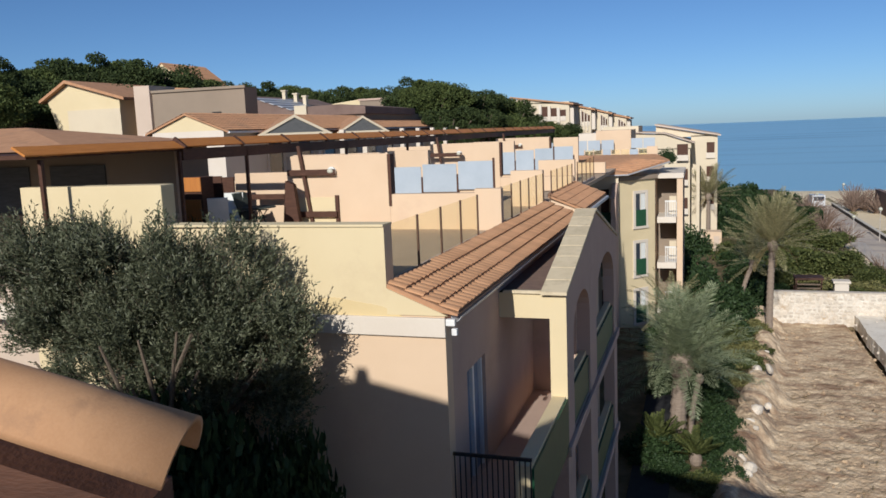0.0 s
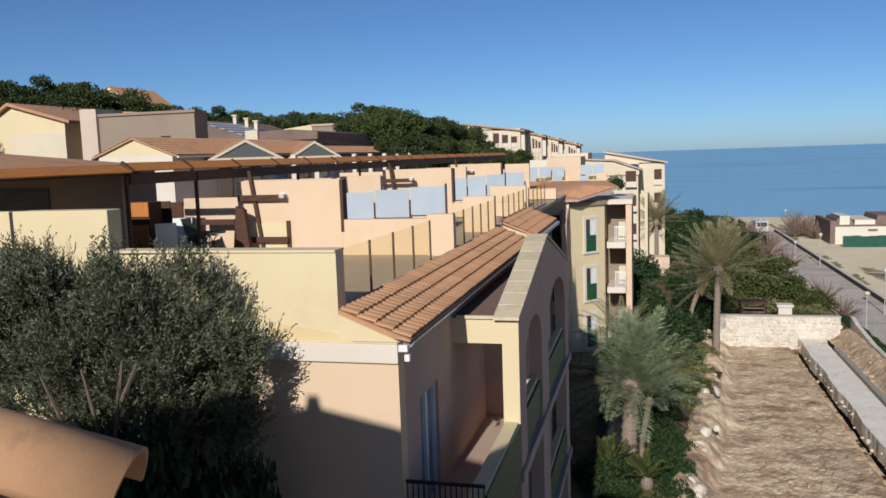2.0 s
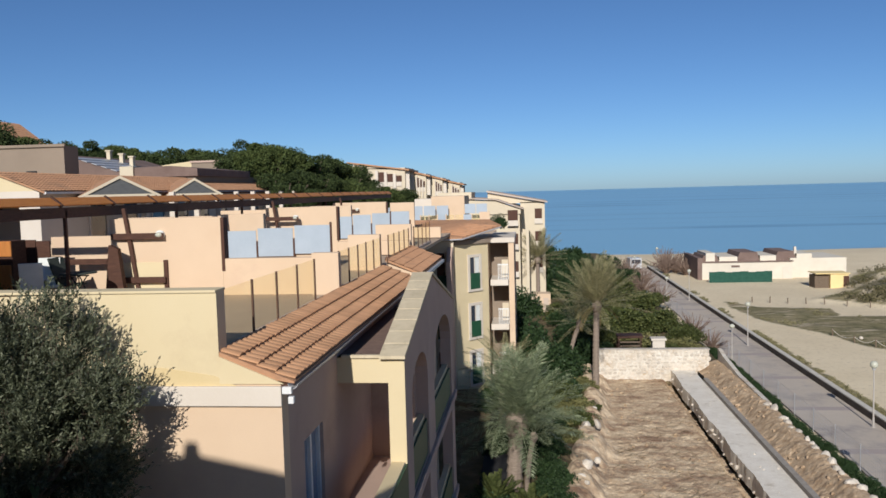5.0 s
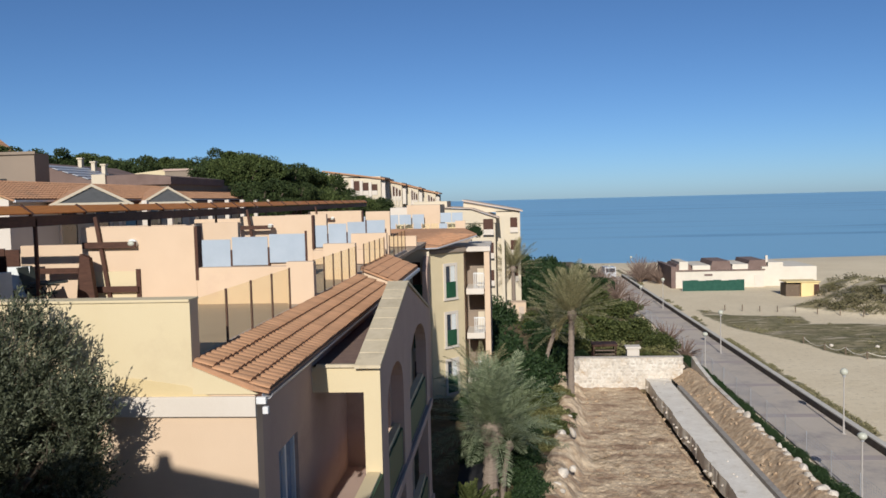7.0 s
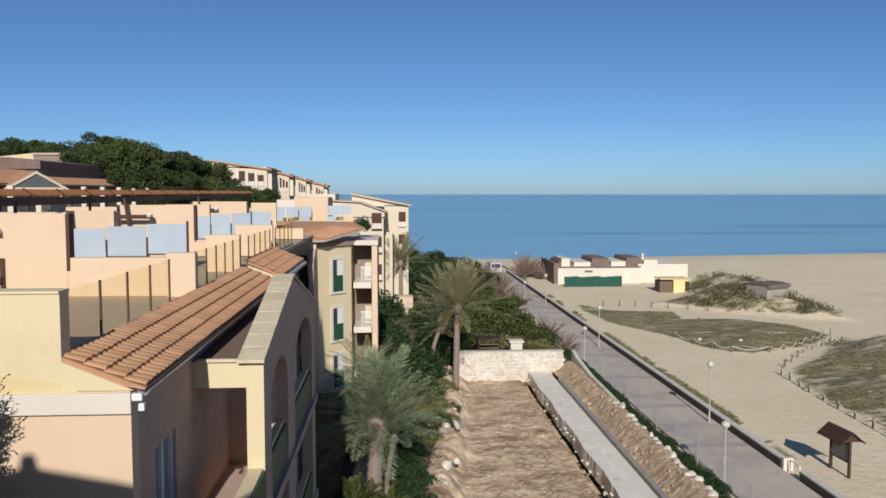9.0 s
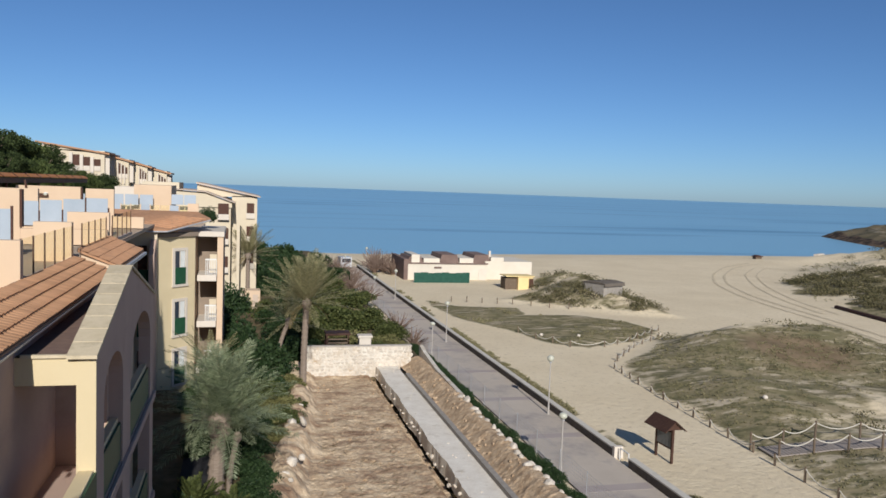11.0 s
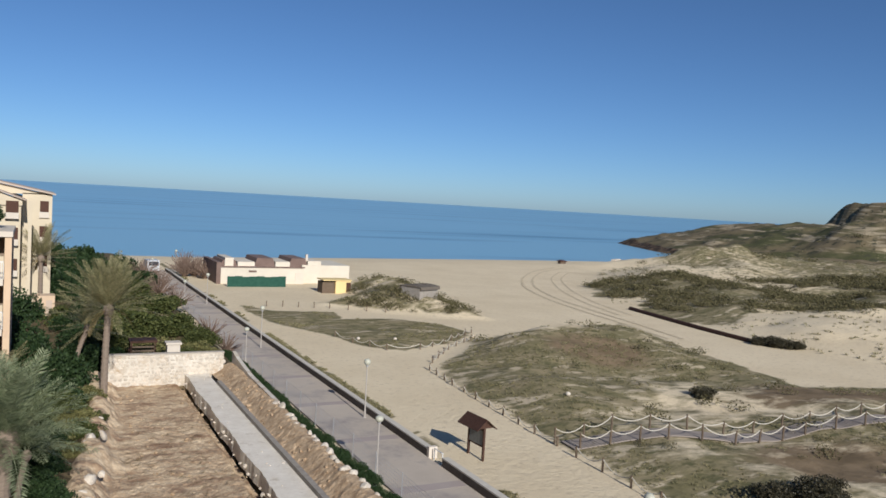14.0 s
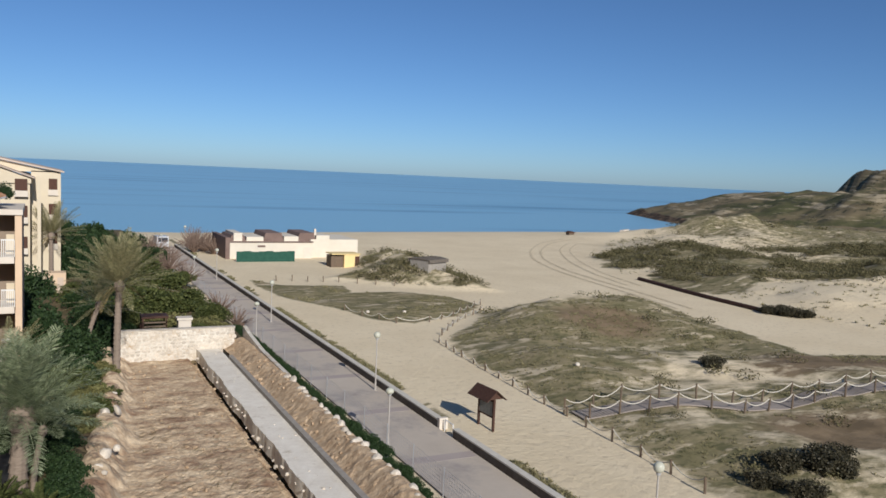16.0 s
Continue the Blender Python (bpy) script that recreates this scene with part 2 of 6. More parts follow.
def water_mat():
    m = WATER
    m.name = "sea_water"
    t = m.node_tree
    t.nodes.clear()
    out = t.nodes.new("ShaderNodeOutputMaterial")
    p = t.nodes.new("ShaderNodeBsdfPrincipled")
    p.inputs["Roughness"].default_value = 0.28
    p.inputs["Specular IOR Level"].default_value = 0.4
    geo = t.nodes.new("ShaderNodeNewGeometry")
    mp = t.nodes.new("ShaderNodeMapping")
    mp.inputs["Scale"].default_value = (0.0035, 0.028, 1)
    t.links.new(geo.outputs["Position"], mp.inputs["Vector"])
    n = t.nodes.new("ShaderNodeTexNoise")
    n.inputs["Scale"].default_value, n.inputs["Detail"].default_value, n.inputs["Roughness"].default_value = 1.0, 9.0, 0.62
    t.links.new(mp.outputs[0], n.inputs["Vector"])
    ramp = t.nodes.new("ShaderNodeValToRGB")
    e = ramp.color_ramp.elements
    e[0].position, e[0].color = 0.34, (0.09, 0.22, 0.31, 1)
    e[1].position, e[1].color = 0.46, (0.215, 0.41, 0.53, 1)
    t.links.new(n.outputs[0], ramp.inputs[0])
    t.links.new(ramp.outputs[0], p.inputs["Base Color"])
    wv = t.nodes.new("ShaderNodeTexNoise")
    mp2 = t.nodes.new("ShaderNodeMapping")
    mp2.inputs["Scale"].default_value = (0.12, 0.5, 1)
    t.links.new(geo.outputs["Position"], mp2.inputs["Vector"])
    t.links.new(mp2.outputs[0], wv.inputs["Vector"])
    wv.inputs["Scale"].default_value, wv.inputs["Detail"].default_value = 1.5, 5.0
    bp = t.nodes.new("ShaderNodeBump")
    bp.inputs["Strength"].default_value, bp.inputs["Distance"].default_value = 0.4, 0.3
    t.links.new(wv.outputs[0], bp.inputs["Height"])
    t.links.new(bp.outputs[0], p.inputs["Normal"])
    t.links.new(p.outputs[0], out.inputs[0])
    return m


def ground_mat():
    """Sand, with dry dune scrub, soil and rock where the sheet's own masks say so."""
    m = bpy.data.materials.new("ground_cover")
    m.use_nodes = True
    t = m.node_tree
    p = t.nodes["Principled BSDF"]
    p.inputs["Roughness"].default_value = 0.97
    p.inputs["Specular IOR Level"].default_value = 0.1
    pos = t.nodes.new("ShaderNodeNewGeometry").outputs["Position"]

    def noise(scale, detail=5.0, stretch=None):
        n = t.nodes.new("ShaderNodeTexNoise")
        n.inputs["Scale"].default_value, n.inputs["Detail"].default_value, n.inputs["Roughness"].default_value = scale, detail, 0.65
        src = pos
        if stretch:
            mp = t.nodes.new("ShaderNodeMapping")
            mp.inputs["Scale"].default_value = stretch
            t.links.new(pos, mp.inputs["Vector"])
            src = mp.outputs[0]
        t.links.new(src, n.inputs["Vector"])
        return n.outputs[0]

    def mix(a, b, f):
        n = t.nodes.new("ShaderNodeMix")
        n.data_type = "RGBA"
        for key, v in (("A", a), ("B", b)):
            if isinstance(v, tuple):
                n.inputs[key].default_value = (*v, 1)
            else:
                t.links.new(v, n.inputs[key])
        t.links.new(f, n.inputs["Factor"])
        return n.outputs["Result"]

    def ramp(v, lo, hi):
        n = t.nodes.new("ShaderNodeMapRange")
        n.inputs["From Min"].default_value, n.inputs["From Max"].default_value = lo, hi
        t.links.new(v, n.inputs[0])
        return n.outputs[0]

    def mask(name):
        n = t.nodes.new("ShaderNodeAttribute")
        n.attribute_name = name
        return n.outputs["Fac"]

    def plus(a, b, k):
        n = t.nodes.new("ShaderNodeMath")
        n.operation = "MULTIPLY_ADD"
        t.links.new(b, n.inputs[0])
        n.inputs[1].default_value = k
        t.links.new(a, n.inputs[2])
        return n.outputs[0]
    sand = mix((0.68, 0.565, 0.385), (0.75, 0.635, 0.445), ramp(noise(0.12), 0.35, 0.65))
    sand = mix(sand, (0.50, 0.405, 0.28), ramp(noise(2.2, 6), 0.55, 0.75))
    scrub = mix((0.30, 0.25, 0.15), (0.19, 0.168, 0.088), ramp(noise(0.28, 6, (1, 1.6, 1)), 0.4, 0.6))
    scrub = mix(scrub, (0.125, 0.118, 0.06), ramp(noise(1.1, 9, (0.8, 1.3, 1)), 0.51, 0.60))
    scrub = mix(scrub, (0.53, 0.445, 0.315), ramp(noise(0.5, 9, (0.6, 1.5, 1)), 0.555, 0.63))
    scrub = mix(scrub, mix((0.25, 0.185, 0.115), (0.17, 0.125, 0.075), ramp(noise(0.5, 6), 0.4, 0.6)), ramp(plus(mask("bare"), noise(0.35, 6), 0.7), 0.6, 0.95))
    col = mix(sand, scrub, ramp(plus(mask("scrub"), noise(0.45, 7, (1, 1.7, 1)), 1.15), 0.9, 1.15))
    soil = mix((0.10, 0.085, 0.045), (0.17, 0.125, 0.075), ramp(noise(0.9), 0.4, 0.6))
    col = mix(col, soil, ramp(plus(mask("soil"), noise(1.5, 5), 0.6), 0.6, 0.95))
    rock = mix((0.18, 0.145, 0.088), (0.08, 0.082, 0.04), ramp(noise(0.022, 9, (1, 1.5, 4)), 0.47, 0.6))
    rock = mix(rock, (0.38, 0.315, 0.215), ramp(noise(0.05, 9, (1, 1, 12)), 0.52, 0.60))
    rock = mix(rock, (0.045, 0.05, 0.025), ramp(noise(0.011, 8, (1, 1.2, 1)), 0.55, 0.62))
    rock = mix(rock, (0.06, 0.06, 0.04), ramp(noise(0.22, 8, (1, 1.4, 2)), 0.55, 0.63))
    col = mix(col, rock, ramp(plus(mask("rock"), noise(0.05, 6), 0.5), 0.5, 0.9))
    col = mix(col, (0.30, 0.22, 0.15), ramp(plus(mask("wet"), noise(0.1, 4), 0.4), 0.6, 0.9))
    col = mix(col, mix((0.05, 0.038, 0.03), (0.20, 0.135, 0.085), ramp(noise(0.3, 6), 0.45, 0.6)), ramp(plus(mask("tide"), noise(0.2, 6), 0.7), 0.75, 0.95))
    t.links.new(col, p.inputs["Base Color"])
    bp = t.nodes.new("ShaderNodeBump")
    bp.inputs["Strength"].default_value, bp.inputs["Distance"].default_value = 0.6, 0.15
    t.links.new(noise(1.8, 8), bp.inputs["Height"])
    t.links.new(bp.outputs[0], p.inputs["Normal"])
    return m


# ---- mesh helpers ----
def finish(name, bm, material, parent=None, label="", smooth=False):
    me = bpy.data.meshes.new(name)
    bmesh.ops.recalc_face_normals(bm, faces=bm.faces)
    bm.to_mesh(me)
    bm.free()
    if smooth:
        me.polygons.foreach_set("use_smooth", [True] * len(me.polygons))
    me.materials.append(material)
    ob = new(name, me)
    if parent:
        ob.parent = parent
    return tagged(ob, label) if label else ob


part = finish


def thing(name, label, category, at=(0, 0, 0), turn=0.0, group=""):
    ob = new(name)
    ob.matrix_basis = pose(*at, 0, 0, turn)
    return tagged(ob, label, category, group)


def box(bm, x0, x1, y0, y1, z0, z1, bevel=0.0):
    m = Matrix.LocRotScale(((x0 + x1) / 2, (y0 + y1) / 2, (z0 + z1) / 2), None, (abs(x1 - x0), abs(y1 - y0), abs(z1 - z0)))
    r = bmesh.ops.create_cube(bm, size=1, matrix=m)
    if bevel:
        edges = {e for v in r["verts"] for e in v.link_edges}
        bmesh.ops.bevel(bm, geom=list(edges), offset=bevel, segments=2, affect="EDGES", profile=0.6)
    return bm


def boxed(x0, x1, y0, y1, z0, z1, bevel=0.0):
    return box(bmesh.new(), x0, x1, y0, y1, z0, z1, bevel)


def prism(bm, pts, axis, a, b):
    """A flat outline, pulled from a to b along an axis. pts: (y, z) for x, (x, z) for y, (x, y) for z."""
    put = {"x": lambda p, s: (s, p[0], p[1]), "y": lambda p, s: (p[0], s, p[1]), "z": lambda p, s: (p[0], p[1], s)}[axis]
    lo, hi = [bm.verts.new(put(p, a)) for p in pts], [bm.verts.new(put(p, b)) for p in pts]
    bm.faces.new(lo)
    bm.faces.new(hi[::-1])
    for i in range(len(pts)):
        j = (i + 1) % len(pts)
        bm.faces.new((lo[i], hi[i], hi[j], lo[j]))
    return bm


def tube(bm, p, q, r0, r1=None, n=8, caps=True):
    p, q = Vector(p), Vector(q)
    r1 = r0 if r1 is None else r1
    m = Matrix.Translation((p + q) / 2) @ (q - p).to_track_quat("Z", "Y").to_matrix().to_4x4()
    bmesh.ops.create_cone(bm, cap_ends=caps, segments=n, radius1=r0, radius2=r1, depth=(q - p).length, matrix=m)
    return bm


def ball(bm, c, r, n=12, squash=1.0):
    bmesh.ops.create_uvsphere(bm, u_segments=n, v_segments=max(6, n // 2), radius=r, matrix=Matrix.LocRotScale(c, None, (1, 1, squash)))
    return bm


def quads(name, centres, along, across, material, parent=None):
    """Many separate leaves: a diamond with a centre fold round each centre."""
    c, a, w = (np.asarray(v, float) for v in (centres, along, across))
    n = len(c)
    v = np.stack([c - a, c + w, c + a, c - w], 1).reshape(-1, 3)
    f = np.arange(4 * n).reshape(n, 4)
    me = bpy.data.meshes.new(name)
    me.from_pydata(v.tolist(), [], f.tolist())
    me.materials.append(material)
    ob = new(name, me)
    if parent:
        ob.parent = parent
    return ob


def unit(v):
    return v / np.maximum(np.linalg.norm(v, axis=-1, keepdims=True), 1e-9)


def rnd_dirs(rng, n):
    return unit(rng.normal(size=(n, 3)))

# ---- ground, one sheet from the hill to the sea bed ----
def smooth(v, lo, hi):
    s = np.clip((v - lo) / (hi - lo), 0, 1)
    return s * s * (3 - 2 * s)


def inside(x, y, poly):
    """Signed distance to an outline, positive inside."""
    d = np.full(x.shape, 1e9)
    odd = np.zeros(x.shape, bool)
    for (ax, ay), (bx, by) in zip(poly, poly[1:] + poly[:1]):
        ex, ey = bx - ax, by - ay
        s = np.clip(((x - ax) * ex + (y - ay) * ey) / (ex * ex + ey * ey), 0, 1)
        d = np.minimum(d, np.hypot(x - ax - s * ex, y - ay - s * ey))
        cross = ((ay > y) != (by > y)) & (x < ex * (y - ay) / (ey if ey else 1e-9) + ax)
        odd ^= cross
    return np.where(odd, d, -d)


def waves(x, y, seed, size, octaves=4):
    """Smooth lattice noise in a few octaves, about -1 to 1."""
    x, y = np.asarray(x, float), np.asarray(y, float)
    table = np.random.default_rng(seed).uniform(-1, 1, (64, 64))
    out, amp, total = np.zeros(np.broadcast(x, y).shape), 1.0, 0.0
    for o in range(octaves):
        a = 0.6 + 1.3 * o
        u, v = (x * math.cos(a) - y * math.sin(a)) / size * 1.6 + 7.3 * o, (x * math.sin(a) + y * math.cos(a)) / size * 1.6 + 3.1 * o
        i, j = np.floor(u).astype(int), np.floor(v).astype(int)
        f, g = u - i, v - j
        f, g = f * f * (3 - 2 * f), g * g * (3 - 2 * g)
        i0, i1, j0, j1 = i % 64, (i + 1) % 64, j % 64, (j + 1) % 64
        out = out + amp * ((table[i0, j0] * (1 - f) + table[i1, j0] * f) * (1 - g) + (table[i0, j1] * (1 - f) + table[i1, j1] * f) * g)
        total += amp
        amp, size = amp * 0.55, size * 0.5
    return out / total * 1.5


COAST = [(-400, 240), (-60, 235), (-25, 200), (5, 189), (28, 187), (66, 193), (120, 199), (160, 201), (190, 208), (203, 214), (216, 245),
         (236, 286), (243, 301), (268, 322), (330, 350), (480, 420), (900, 520), (900, -400), (-400, -400)]
FIELD_A = [(21.3, 91.5), (23.5, 87), (30.3, 85.1), (29.6, 80.5), (35.2, 79.9), (39.2, 75.8), (39.6, 70.2), (35.4, 65.6), (32.5, 64.6), (28.8, 62.6), (26.3, 64.7), (25, 69.9), (21.8, 77.6), (20.7, 86.3)]
FIELD_B = [(27.2, 53), (26.6, 43), (25.8, 34), (25.2, 26), (24, 10), (70, 8), (64, 40), (55, 43.5), (57, 55), (59.5, 65), (55, 71.5), (44.5, 70), (36, 65.2), (29, 57)]
FIELD_C = [(92, 122), (80, 107), (74.5, 96), (72.3, 84.4), (69.6, 69), (68.5, 60), (69.5, 48), (70, 20), (420, 0), (420, 210), (250, 200), (150, 160), (110, 140)]
MOUND = [(31, 91), (36, 95.5), (40.5, 108), (45.5, 117), (49.5, 100), (47.5, 90), (46, 79), (41, 81), (37, 84)]
THICKET = [(82, 108), (76, 97.6), (77, 90), (71.5, 78), (70.3, 70), (74, 68.5), (84, 71), (91, 65), (99, 58), (135, 46), (230, 70), (230, 130), (176, 119), (112, 106), (101, 111), (92, 118)]
DIG = [(1.2, 15), (11.9, 15), (11.9, 53.7), (4.2, 53.7), (3.5, 44), (1.3, 29)]


def ground_at(x, y):
    x, y = np.asarray(x, float), np.asarray(y, float)
    inland = inside(x, y, COAST)
    h = np.where(inland > 0, 0.0, -3.0)
    beach = np.clip(inland / 45.0, 0, 1)
    h = -1.9 + 1.9 * smooth(beach, 0, 1)
    h = np.where(inland < 0, np.maximum(-4.0, -1.9 + inland * 0.12), h)
    # gardens west of the promenade
    g = 1 - smooth(x, 12.3, 14.0)
    h = h + g * 0.9 * smooth(-y, -172, -150)
    dig = smooth(inside(x, y, DIG), -0.5, 0.5)
    h = h * (1 - dig) + dig * -0.35
    # hill behind the apartment blocks
    up = np.maximum(0, -x - 3.0)
    hill = 0.235 * up * (0.85 + np.clip((y - 30) / 110, 0, 0.9)) * smooth(230 - y, 0, 70)
    h = h + np.where(up > 0, np.minimum(hill, 17 + 1.5 * waves(x, y, 2, 40)), 0) * g
    h = h + 5.2 * smooth(-x, 4.2, 7.5) * smooth(-y, -10.9, -9.0) * smooth(y, -8, -2)
    # dunes
    a, b, c, m = (inside(x, y, p) for p in (FIELD_A, FIELD_B, FIELD_C, MOUND))
    h = h + smooth(a, -1, 3) * (0.15 + 0.2 * waves(x, y, 7, 9))
    h = h + smooth(b, -1, 6) * (0.45 + 0.6 * waves(x, y, 9, 17))
    h = h + 1.1 * smooth(b, 0, 7) * np.exp(-((y - 63 - 0.1 * (x - 45)) / 6.0) ** 2) * smooth(x, 30, 40)
    h = h + smooth(m, -2, 6) * (1.8 + 0.9 * waves(x, y, 11, 11))
    h = h + smooth(c, -1, 14) * (2.0 + 1.7 * waves(x, y, 13, 34)) * (1 - smooth(inland, -40, 12) * 0)
    h = h + 3.2 * np.exp(-(((x - 150) / 26) ** 2 + ((y - 150) / 8) ** 2)) * (1 + 0.5 * waves(x, y, 14, 14))
    # headland and the cliff at its back
    away = (x - 203) * 0.86 + (y - 214) * 0.5
    head = smooth(away, -6, 30) * np.clip(inland, 0, None)
    h = h + np.minimum(head * 0.155, 9.6 + 0.008 * head) * (1 + 0.12 * waves(x, y, 17, 60) + 0.05 * waves(x, y, 18, 14))
    h = h + smooth(head, 0.5, 7) * (1.6 + 0.7 * waves(x, y, 41, 9) + 0.8 * waves(x, y, 42, 26))
    h = h + 16.5 * smooth(-np.hypot(x - 503, y - 326) + 4 * waves(x, y, 43, 30), -52, -38) * (1 + 0.12 * waves(x, y, 19, 50))
    return h


def sheet():
    cat = np.concatenate
    xs = cat([np.linspace(-400, -60, 24)[:-1], np.linspace(-60, -10, 40)[:-1], np.linspace(-10, 30, 110)[:-1], np.linspace(30, 80, 120)[:-1],
              np.linspace(80, 260, 110)[:-1], np.linspace(260, 420, 50)[:-1], np.linspace(420, 900, 50)])
    ys = cat([np.linspace(-390, -30, 14)[:-1], np.linspace(-30, 20, 30)[:-1], np.linspace(20, 75, 130)[:-1], np.linspace(75, 130, 90)[:-1],
              np.linspace(130, 230, 90)[:-1], np.linspace(230, 420, 60)[:-1], np.linspace(420, 600, 16)])
    X, Y = np.meshgrid(xs, ys)
    Z = ground_at(X, Y)
    nx, ny = len(xs), len(ys)
    i = (np.arange(ny - 1)[:, None] * nx + np.arange(nx - 1)).ravel()
    me = bpy.data.meshes.new("ground")
    me.from_pydata(np.stack([X.ravel(), Y.ravel(), Z.ravel()], 1).tolist(), [], np.stack([i, i + 1, i + nx + 1, i + nx], 1).tolist())
    me.polygons.foreach_set("use_smooth", [True] * len(me.polygons))
    inland = inside(X, Y, COAST)
    away = (X - 203) * 0.86 + (Y - 214) * 0.5
    rough = waves(X, Y, 21, 12)
    scrub = np.maximum.reduce([smooth(inside(X, Y, FIELD_A), -0.8, 1.0), smooth(inside(X, Y, FIELD_B) + rough, -0.8, 1.0) * (0.58 + 0.22 * smooth(X, 44, 52) + 0.45 * waves(X, Y, 22, 16)),
                               smooth(inside(X, Y, FIELD_C), -1, 5) * (0.2 + 0.5 * smooth(X, 105, 150) + 0.3 * waves(X, Y, 23, 40)), smooth(inside(X, Y, THICKET) + 3 * rough, -2, 3) * (0.7 + 0.5 * waves(X, Y, 25, 22)), smooth(inside(X, Y, MOUND), -1.5, 1.5) * (0.6 + 0.45 * rough),
                               0.75 * np.exp(-((X - 19.3) / 0.5) ** 2) * (waves(X, Y, 24, 9) > -0.1)])
    soil = (1 - smooth(X, 13.2, 14.4)) * smooth(Y, -60, -20) * smooth(178 - Y, 0, 8)
    rock = np.maximum(smooth(np.maximum(away, (X - 185) * 0.8), 0, 25) * (inland > -5), smooth(-X, 20, 40) * smooth(inland, -5, 5) * smooth(Y, 150, 180))
    wet = smooth(-inland, -5, -1) * (1 - smooth(away, 0, 20))
    tide = smooth(-inland, -9, -3) * smooth(away, -4, 6) * (inland > -8)
    b = inside(X, Y, FIELD_B)
    bare = smooth(b, 0, 3) * np.maximum.reduce([np.exp(-((X - 44) / 5) ** 2 - ((Y - 55.5) / 4.5) ** 2), np.exp(-((X - 55) / 12) ** 2 - ((Y - 40) / 4) ** 2),
                                                np.exp(-((X - 39) / 5) ** 2 - ((Y - 28) / 4) ** 2)])
    scrub = np.maximum(scrub, bare * 0.9)
    for name, v in (("bare", bare), ("scrub", scrub), ("soil", soil), ("rock", rock), ("wet", wet), ("tide", tide)):
        me.attributes.new(name, "FLOAT", "POINT").data.foreach_set("value", np.clip(v, 0, 1).ravel().astype(np.float32))
    me.materials.append(ground_mat())
    return tagged(new("ground", me), "pale beach sand with scrubby dunes and garden soil", "ground", kind="structure")


sheet()
sea = finish("water", prism(bmesh.new(), [(-4800, 120), (4800, 120), (4800, 4850), (-4800, 4850)], "z", -1.9, -1.45), water_mat())


def ruts(way, off, wide):
    """A pair of shallow wheel ruts that follow the sand."""
    pts = []
    for (ax, ay), (bx, by) in zip(way, way[1:]):
        pts += [(ax + (bx - ax) * k / 12, ay + (by - ay) * k / 12) for k in range(12)]
    p = np.array(pts)
    for _ in range(14):
        p[1:-1] = (p[:-2] + 2 * p[1:-1] + p[2:]) / 4
    side = unit(np.gradient(p, axis=0))[:, ::-1] * (1, -1)
    rng = np.random.default_rng(5)
    me = bpy.data.meshes.new("wheel_track")
    verts, faces = [], []
    for e in (-1, 1):
        mid = p + side * off * e
        w = wide * rng.uniform(0.6, 1.2, (len(p), 1))
        lo, hi = mid - side * w, mid + side * w
        base = len(verts)
        for q in np.stack([lo, hi], 1).reshape(-1, 2):
            verts.append((q[0], q[1], float(ground_at(q[0], q[1])) + 0.035))
        faces += [(base + 2 * k, base + 2 * k + 1, base + 2 * k + 3, base + 2 * k + 2) for k in range(len(p) - 1)]
    me.from_pydata(verts, [], faces)
    me.materials.append(RUT)
    return tagged(new("wheel_track", me), "pair of darker wheel ruts curving over the beach", "track", kind="structure")


ruts([(102.9, 145.3), (91.4, 136.8), (79.8, 122.5), (72.0, 109.6), (66.9, 96.0), (64.6, 84.9), (62.8, 73.7), (60.5, 62.9)], 0.9, 0.2)
ruts([(101.0, 131.2), (99.0, 137.7), (86.3, 123.0), (76.5, 106.0), (70.2, 91.1), (67.1, 78.9)], 0.9, 0.13)
tagged(sea, "calm blue sea with darker weed patches", "sea", kind="structure")

# ---- promenade ----
tagged(finish("pavement", boxed(14.55, 18.15, -20, 130, -0.2, 0.06), PAVING), "pale paved seafront promenade", "promenade", kind="structure")
pavement = bpy.data.objects["pavement"]
for k in range(14):
    y = 24.0 + 7.6 * k
    part("paving_band", boxed(14.6, 18.1, y, y + 0.75, 0.03, 0.066), PAVEBAND, pavement)
low_wall = tagged(new("wall_promenade"), "low kerb wall, side darkened for shade, with a pale concrete top", "wall", kind="structure")
for y0, y1 in ((-20, 34.4), (35.95, 129)):
    n = max(1, round((y1 - y0) / 9))
    for k in range(n):
        a, b = y0 + (y1 - y0) * k / n, y0 + (y1 - y0) * (k + 1) / n
        # Side coloured dark for shade, top left pale as in sun.
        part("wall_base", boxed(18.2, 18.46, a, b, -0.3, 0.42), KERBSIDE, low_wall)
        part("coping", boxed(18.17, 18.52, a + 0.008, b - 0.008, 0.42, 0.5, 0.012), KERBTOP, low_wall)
part("end_pier", boxed(18.14, 18.62, 35.78, 36.03, -0.2, 0.6, 0.02), WHITE, low_wall)


def street_lamp():
    ob = thing("street_lamp", "white promenade lamp post with a frosted globe", "street lamp", (17.73, 43.64, 0.05), group="lamps along the promenade")
    bm = tube(bmesh.new(), (0, 0, 0), (0, 0, 0.5), 0.06, 0.055, 12)
    tube(bm, (0, 0, 0), (0, 0, 0.04), 0.14, 0.13, 12)
    part("base", bm, LAMPPAINT, ob)
    part("pole", tube(bmesh.new(), (0, 0, 0.5), (0, 0, 3.07), 0.042, 0.034, 12), LAMPPAINT, ob)
    part("collar", tube(bmesh.new(), (0, 0, 3.04), (0, 0, 3.14), 0.07, 0.1, 12), METAL, ob)
    part("globe", ball(bmesh.new(), (0, 0, 3.32), 0.2, 18), GLOBE, ob, "frosted cream globe", True)
    return ob


